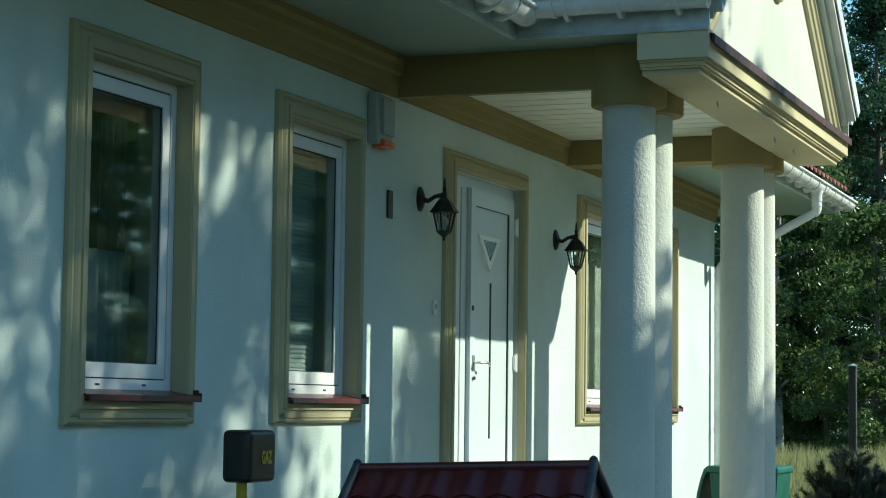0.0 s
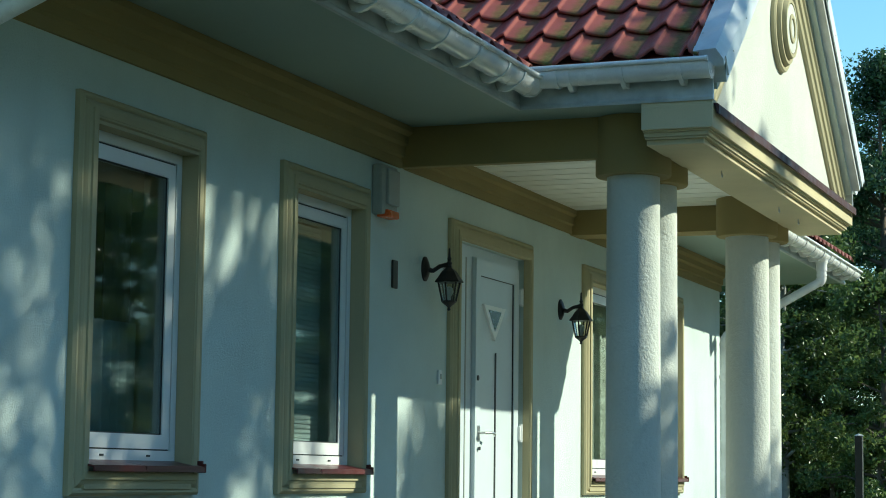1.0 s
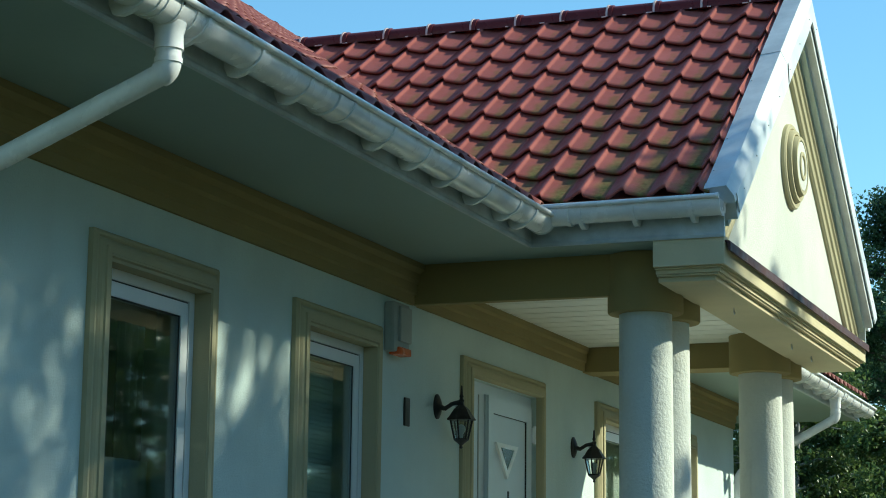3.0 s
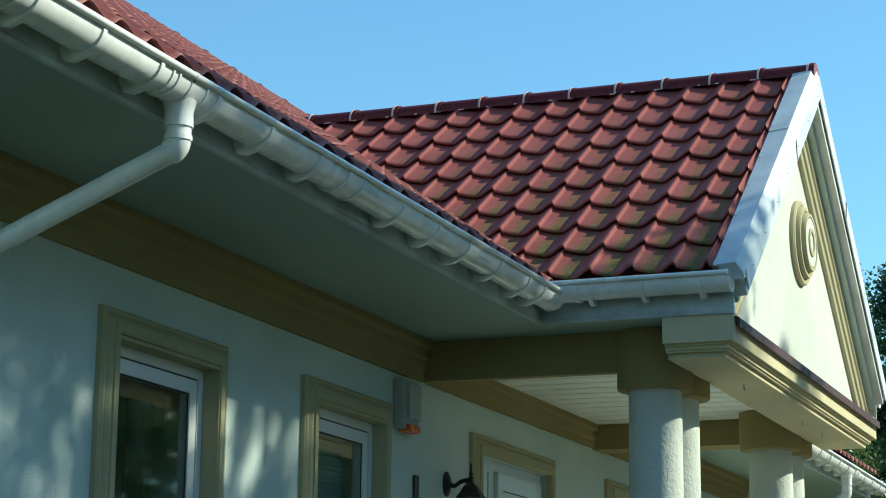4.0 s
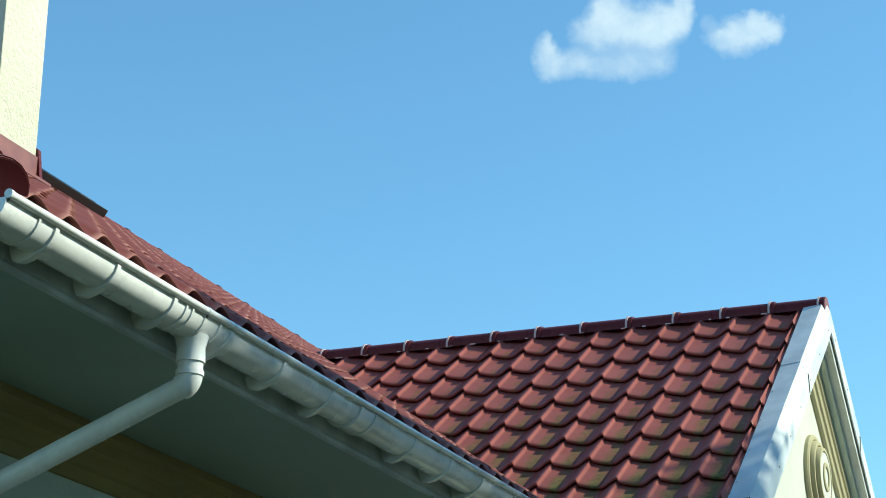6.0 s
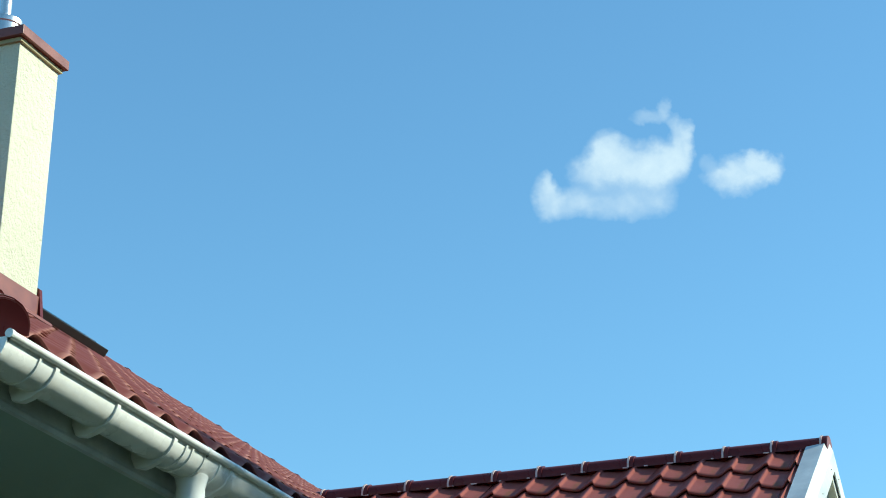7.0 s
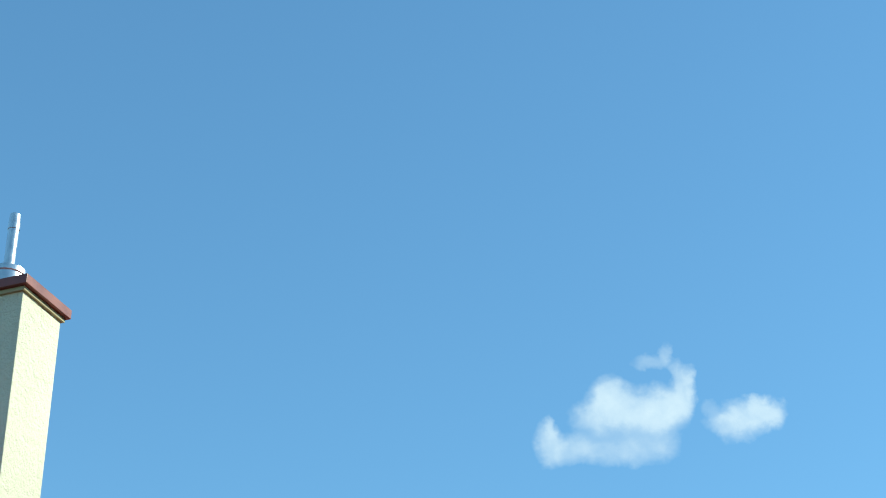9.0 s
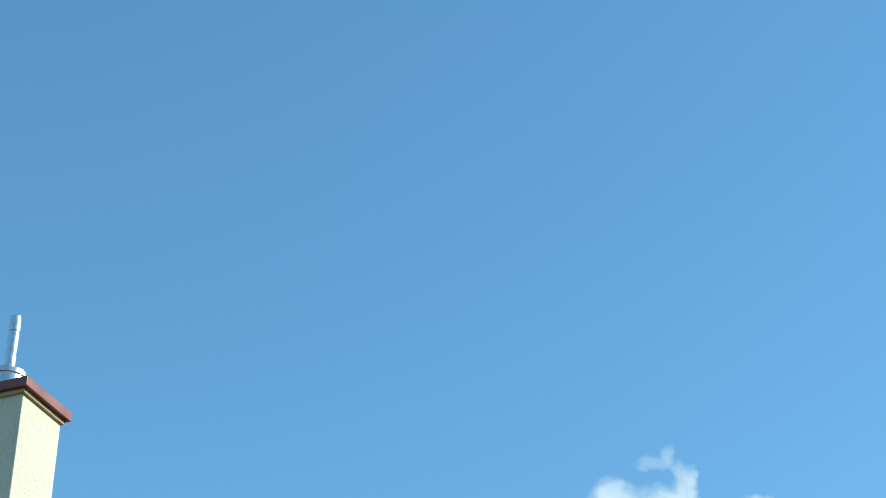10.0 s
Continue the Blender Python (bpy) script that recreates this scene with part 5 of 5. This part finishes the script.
def pine(at, height, spread, seed):
    """A dwarf pine: upswept shoots like bottle brushes, set with fine needles."""
    rng = np.random.default_rng(seed)
    at = Vector(at)
    t = thing("dwarf_pine", at, "dark green dwarf pine shrub in the yard", "shrub")
    bm = bmesh.new()
    pieces = []
    for k in range(280):
        a = rng.uniform(0, 2 * math.pi)
        reach = spread * rng.uniform(0.02, 1.0) ** 0.55
        top = height * (1 - 0.45 * (reach / spread) ** 2.5) * rng.uniform(0.62, 1.0) ** 0.7
        tip = at + Vector((math.cos(a) * reach, math.sin(a) * reach, top))
        base = tip - Vector((math.cos(a) * 0.08 + rng.normal() * 0.04, math.sin(a) * 0.08 + rng.normal() * 0.04, 0.11)) * rng.uniform(0.7, 1.3)
        tube([at + Vector((0, 0, 0.05)), base, tip], [0.02, 0.008, 0.003], 5, bm)
        way = np.array((tip - base).normalized())
        n = 300
        f = rng.uniform(0, 1, n)[:, None]
        p = np.array(base) * (1 - f) + np.array(tip) * f
        out = rng.normal(size=(n, 3))
        out -= (out @ way)[:, None] * way
        out /= np.linalg.norm(out, axis=1)[:, None]
        aim = out * 0.80 + way * 0.60 + rng.normal(size=(n, 3)) * 0.12
        end = p + aim * (0.058 * rng.uniform(0.5, 1.25, n))[:, None]
        side = np.cross(out, way) * 0.0016
        pieces.append(np.stack([p - side, p + side, end], 1).reshape(-1, 3))
    part("stem", bm, BARK, t)
    verts = np.concatenate(pieces)
    link("needles", mesh_of("needles", verts, np.arange(len(verts)).reshape(-1, 3), NEEDLE), NEEDLE, t)


pine((14.0, -1.70, 0.0), 1.15, 0.47, 21)
pine((13.9, -2.10, 0.0), 1.04, 0.42, 22)


def meadow():
    """Tall uneven grass between the fence and the woods."""
    rng = np.random.default_rng(31)
    n = 42000
    x = 23 + 34 * rng.uniform(0, 1, n) ** 1.2
    y = -4 + x * rng.uniform(0.10, 0.30, n)
    h = rng.uniform(0.25, 0.62, n) * (0.75 + 0.35 * np.sin(x * 0.9) * np.sin(y * 1.3))
    a = rng.uniform(0, 2 * np.pi, n)
    w = 0.012 + 0.010 * rng.uniform(0, 1, n)
    lean = rng.normal(size=(n, 2)) * 0.12
    d = np.stack([np.cos(a), np.sin(a)], 1) * w[:, None]
    base = np.stack([x, y, np.zeros(n)], 1)
    p0, p1 = base.copy(), base.copy()
    p0[:, :2] -= d
    p1[:, :2] += d
    p2 = base + np.concatenate([lean, h[:, None]], 1)
    verts = np.stack([p0, p1, p2], 1).reshape(-1, 3)
    ob = link("meadow_grass", mesh_of("meadow_grass", verts, np.arange(n * 3).reshape(-1, 3), GRASS), GRASS)
    tagged(ob, "tall dry meadow grass before the woods", "grass", kind="stuff")


meadow()


# ---- clouds: soft banks far out in the sky ----
def cloud_material(name, puffs, scale):
    """Thin vapour: density from a few soft puffs broken up by fine turbulence. Local plane, units of one."""
    n = Nodes(name)
    n.tree.nodes.remove(n.bsdf)
    warp = n.add("ShaderNodeTexNoise", Vector=n.coords, Scale=scale, Detail=5.0, Roughness=0.55)
    shift = n.tree.nodes.new("ShaderNodeVectorMath")
    shift.operation = "MULTIPLY_ADD"
    n.put(shift.inputs[0], warp.outputs["Color"])
    shift.inputs[1].default_value = (0.13, 0.13, 0.0)
    n.put(shift.inputs[2], n.coords)
    total = None
    for px, py, rx, ry, weight in puffs:
        m = n.tree.nodes.new("ShaderNodeVectorMath")
        m.operation = "SUBTRACT"
        n.put(m.inputs[0], shift.outputs[0])
        m.inputs[1].default_value = (px + 0.065, py + 0.065, 0)
        q = n.tree.nodes.new("ShaderNodeVectorMath")
        q.operation = "DIVIDE"
        n.put(q.inputs[0], m.outputs[0])
        q.inputs[1].default_value = (rx, ry, 1)
        length = n.tree.nodes.new("ShaderNodeVectorMath")
        length.operation = "LENGTH"
        n.put(length.inputs[0], q.outputs[0])
        v = n.add("ShaderNodeMapRange", Value=length.outputs["Value"], From_Min=0.25, From_Max=1.15, To_Min=weight, To_Max=0.0)
        v.interpolation_type = "SMOOTHSTEP"
        rest = n.math("SUBTRACT", 1.0, v.outputs[0])
        total = rest if total is None else n.math("MULTIPLY", total, rest)
    total = n.math("SUBTRACT", 1.0, total)
    fine = n.noise(scale * 0.8, 5, 0.6)
    dens = n.math("MULTIPLY", total, n.math("ADD", n.math("MULTIPLY", fine, 0.8), 0.55))
    alpha = n.ramp(dens, [(0.10, 0.0), (0.45, 0.32), (0.80, 0.78), (1.10, 0.95)])
    glow = n.add("ShaderNodeEmission", Color=(0.82, 0.79, 0.86, 1), Strength=0.84)
    clear = n.add("ShaderNodeBsdfTransparent")
    m = n.add("ShaderNodeMixShader", Fac=alpha)
    n.tree.links.new(clear.outputs[0], m.inputs[1])
    n.tree.links.new(glow.outputs[0], m.inputs[2])
    n.tree.links.new(m.outputs[0], n.tree.nodes["Material Output"].inputs[0])
    return n.mat


def cloud(direction, width, height, puffs, scale, label):
    """A far bank of vapour that faces the yard."""
    far = 2600.0
    d = Vector(direction).normalized()
    right = d.cross(Vector((0, 0, 1))).normalized()
    up = right.cross(d)
    at = Vector((0, -4, 1.4)) + d * far
    mesh = bpy.data.meshes.new("cloud")
    w, h = width / 2, height / 2
    mesh.from_pydata([(-w, -h, 0), (w, -h, 0), (w, h, 0), (-w, h, 0)], [], [(0, 1, 2, 3)])
    ob = link("cloud", mesh, cloud_material("cloud_vapour", puffs, scale))
    s = far * 0.1
    ob.matrix_world = Matrix(((right.x * s, up.x * s, d.x * -s, at.x), (right.y * s, up.y * s, d.y * -s, at.y), (right.z * s, up.z * s, d.z * -s, at.z), (0, 0, 0, 1)))
    ob.visible_shadow = False
    tagged(ob, label, "cloud", "clouds", "structure")


# puffs in local units of a tenth of the distance
cloud((0.86487, 0.25668, 0.43141), 1.6, 1.2,
      [(0.017, -0.01, 0.278, 0.143, 0.8), (0.185, -0.021, 0.169, 0.155, 0.8), (-0.073, 0.07, 0.119, 0.123, 0.75), (-0.172, -0.041, 0.123, 0.095, 0.6), (0.284, 0.064, 0.079, 0.149, 0.75), (0.318, 0.123, 0.04, 0.099, 0.5), (0.264, 0.193, 0.044, 0.075, 0.4), (0.139, 0.232, 0.129, 0.056, 0.45), (0.211, 0.276, 0.04, 0.071, 0.45), (-0.384, -0.154, 0.089, 0.135, 0.62), (-0.376, -0.069, 0.036, 0.083, 0.45), (-0.281, -0.188, 0.159, 0.103, 0.55), (-0.112, -0.194, 0.188, 0.109, 0.5), (0.076, -0.196, 0.188, 0.111, 0.52), (0.195, -0.188, 0.099, 0.063, 0.25)],
      8.0, "small white fair-weather cloud in the blue sky")
cloud((0.88373, 0.19885, 0.42366), 0.9, 0.6, [(-0.008, 0.024, 0.194, 0.095, 0.75), (0.081, 0.038, 0.115, 0.087, 0.75), (0.016, 0.077, 0.079, 0.056, 0.5), (-0.127, -0.006, 0.135, 0.067, 0.5), (-0.048, -0.056, 0.169, 0.056, 0.4), (0.121, -0.006, 0.091, 0.063, 0.4), (-0.191, 0.081, 0.063, 0.056, 0.3)], 8.0, "wisp of white cloud in the blue sky")

# ---- roof tiles and ridge caps, piece by piece ----
single = tile_mesh("roof_tile", [Matrix()], TILE_L, TILE)
v_p = Vector((1, 0, P_PITCH)).normalized()
rows_p = int((Vector((PORTICO_MID - P_EAVE_X, P_RIDGE_Z - P_EAVE_Z)).length) / TILE_L) + 1
rng = random.Random(4)
for r in range(rows_p):
    for c in range(-3, 13):
        y = -1.109 + 0.214 * c
        p = Vector((P_EAVE_X, y, P_EAVE_Z)) + v_p * (r * TILE_L)
        narrow = c == -3
        if narrow:
            p.y = -1.692
        if main_z(y - 0.1) > p.z + 0.16 or (p.x > PORTICO_MID - 0.06):
            continue
        ob = link("roof_tile", single, None, roof_porch)
        ob.matrix_basis = slope_matrix(p, (0, -1, 0), v_p) @ Matrix.Translation((rng.uniform(-1, 1) * 0.002, rng.uniform(-1, 1) * 0.002, rng.uniform(0, 0.003))) @ Matrix.Diagonal((0.45 if narrow else 1.0, 1, 1, 1))
v_e = Vector((-1, 0, P_PITCH)).normalized()
hidden = []
for r in range(rows_p):
    for c in range(-2, 13):
        p = Vector((2 * PORTICO_MID - P_EAVE_X, -1.09 + 0.214 * c, P_EAVE_Z)) + v_e * (r * TILE_L)
        if main_z(p.y - 0.1) < p.z + 0.16 and p.x > PORTICO_MID + 0.06:
            hidden.append(slope_matrix(p, (0, 1, 0), v_e))
tagged(link("roof_tiles", tile_mesh("roof_tiles", hidden, TILE_L, TILE), None, roof_porch), kind="stuff")

MAIN_W = 0.188
single_main = tile_mesh("roof_tile", [Matrix()], 0.30, TILE_SHADED, WAVE, 0.027, 0.012, MAIN_W)
v_m = Vector((0, 1, PITCH)).normalized()
rest = []
count = 0
rows_m = int(Vector((RIDGE_Y - EAVE_Y, RIDGE_Z - EAVE_Z)).length / 0.30)
for r in range(rows_m):
    for c in range(-2, int((ROOF_EAST - ROOF_WEST) / MAIN_W) + 1):
        x = 4.727 + c * MAIN_W
        p = Vector((x, EAVE_Y, EAVE_Z + 0.008)) + v_m * (r * 0.30)
        if x > ROOF_EAST - 0.08 or x - ROOF_WEST < p.y - EAVE_Y + 0.13:
            continue
        if P_EAVE_X + 0.1 < x < 2 * PORTICO_MID - P_EAVE_X - 0.1 and portico_z(x) > p.z + 0.22:
            continue
        if x > 13.5 and r == 0:
            p.z += 0.035
        m = slope_matrix(p, (1, 0, 0), v_m)
        if count < 300 and x < 12.2 and r < 9:
            count += 1
            ob = link("roof_tile", single_main, None, roof_main)
            ob.matrix_basis = m @ Matrix.Translation((0, rng.uniform(-1, 1) * 0.003, rng.uniform(0, 0.003)))
        else:
            rest.append(m)
# the hipped side
v_w = Vector((1, 0, PITCH)).normalized()
for r in range(rows_m):
    for c in range(55):
        y = EAVE_Y + (c + 0.5) * MAIN_W
        p = Vector((ROOF_WEST, y, EAVE_Z + 0.008)) + v_w * (r * 0.30)
        reach = p.x - ROOF_WEST + 0.13
        if EAVE_Y + reach < y < 2 * RIDGE_Y - EAVE_Y - reach:
            rest.append(slope_matrix(p, (0, -1, 0), v_w))
tagged(link("roof_tiles", tile_mesh("roof_tiles", rest, 0.30, TILE_SHADED, WAVE, 0.027, 0.012, MAIN_W), None, roof_main), kind="stuff")

cap = cap_mesh(0.298, 0.070, RED_METAL, PALE_RED)
for k in range(12):
    y = -1.83 + 0.2955 * k
    ob = link("ridge_cap", cap, None, roof_porch)
    ob.matrix_basis = Matrix.Translation((PORTICO_MID, y, P_RIDGE_Z + 0.004 + 0.002 * math.sin(k * 2.1))) @ Matrix.Rotation(radians(90), 4, "Z")
for k in range(16):
    y = -1.5 + 0.185 * k + rng.uniform(-0.06, 0.06)
    long = rng.uniform(0.015, 0.05)
    part("seal_crumb", box(PORTICO_MID - 0.076, PORTICO_MID - 0.066, y, y + long, P_RIDGE_Z - 0.010, P_RIDGE_Z - 0.002, 0.002), PALE_RED, roof_porch, "pale crumb of sealing foam")
part("ridge_end", rod((PORTICO_MID, -1.838, P_RIDGE_Z + 0.004), (PORTICO_MID, -1.828, P_RIDGE_Z + 0.004), 0.076, seg=24), PINK_METAL, roof_porch, "pale red round ridge end")
cap = cap_mesh(0.545, 0.058, PINK_METAL, RED_METAL)
for k in range(17):
    ob = link("ridge_cap", cap, None, roof_main)
    ob.matrix_basis = Matrix.Translation((HIP_X + 0.12 + 0.54 * k, RIDGE_Y, RIDGE_Z - 0.022))
hip_cap = cap_mesh(0.405, 0.080, PINK_METAL, RED_METAL)
for side in (1, -1):
    way = Vector((1, side, PITCH))
    foot = Vector((ROOF_WEST + 0.02, EAVE_Y + 0.02 if side > 0 else 2 * RIDGE_Y - EAVE_Y - 0.02, EAVE_Z + 0.022))
    turn = way.normalized().to_track_quat("X", "Z").to_matrix().to_4x4()
    for k in range(int(way.length * (HIP_X - ROOF_WEST) / 0.4)):
        ob = link("hip_cap", hip_cap, None, roof_main)
        ob.matrix_basis = Matrix.Translation(foot + way.normalized() * (0.4 * k)) @ turn
    part("hip_end", rod(foot - way.normalized() * 0.006, foot + way.normalized() * 0.012, 0.082, seg=28), RED_METAL, roof_main, "round closed end of the hip caps")
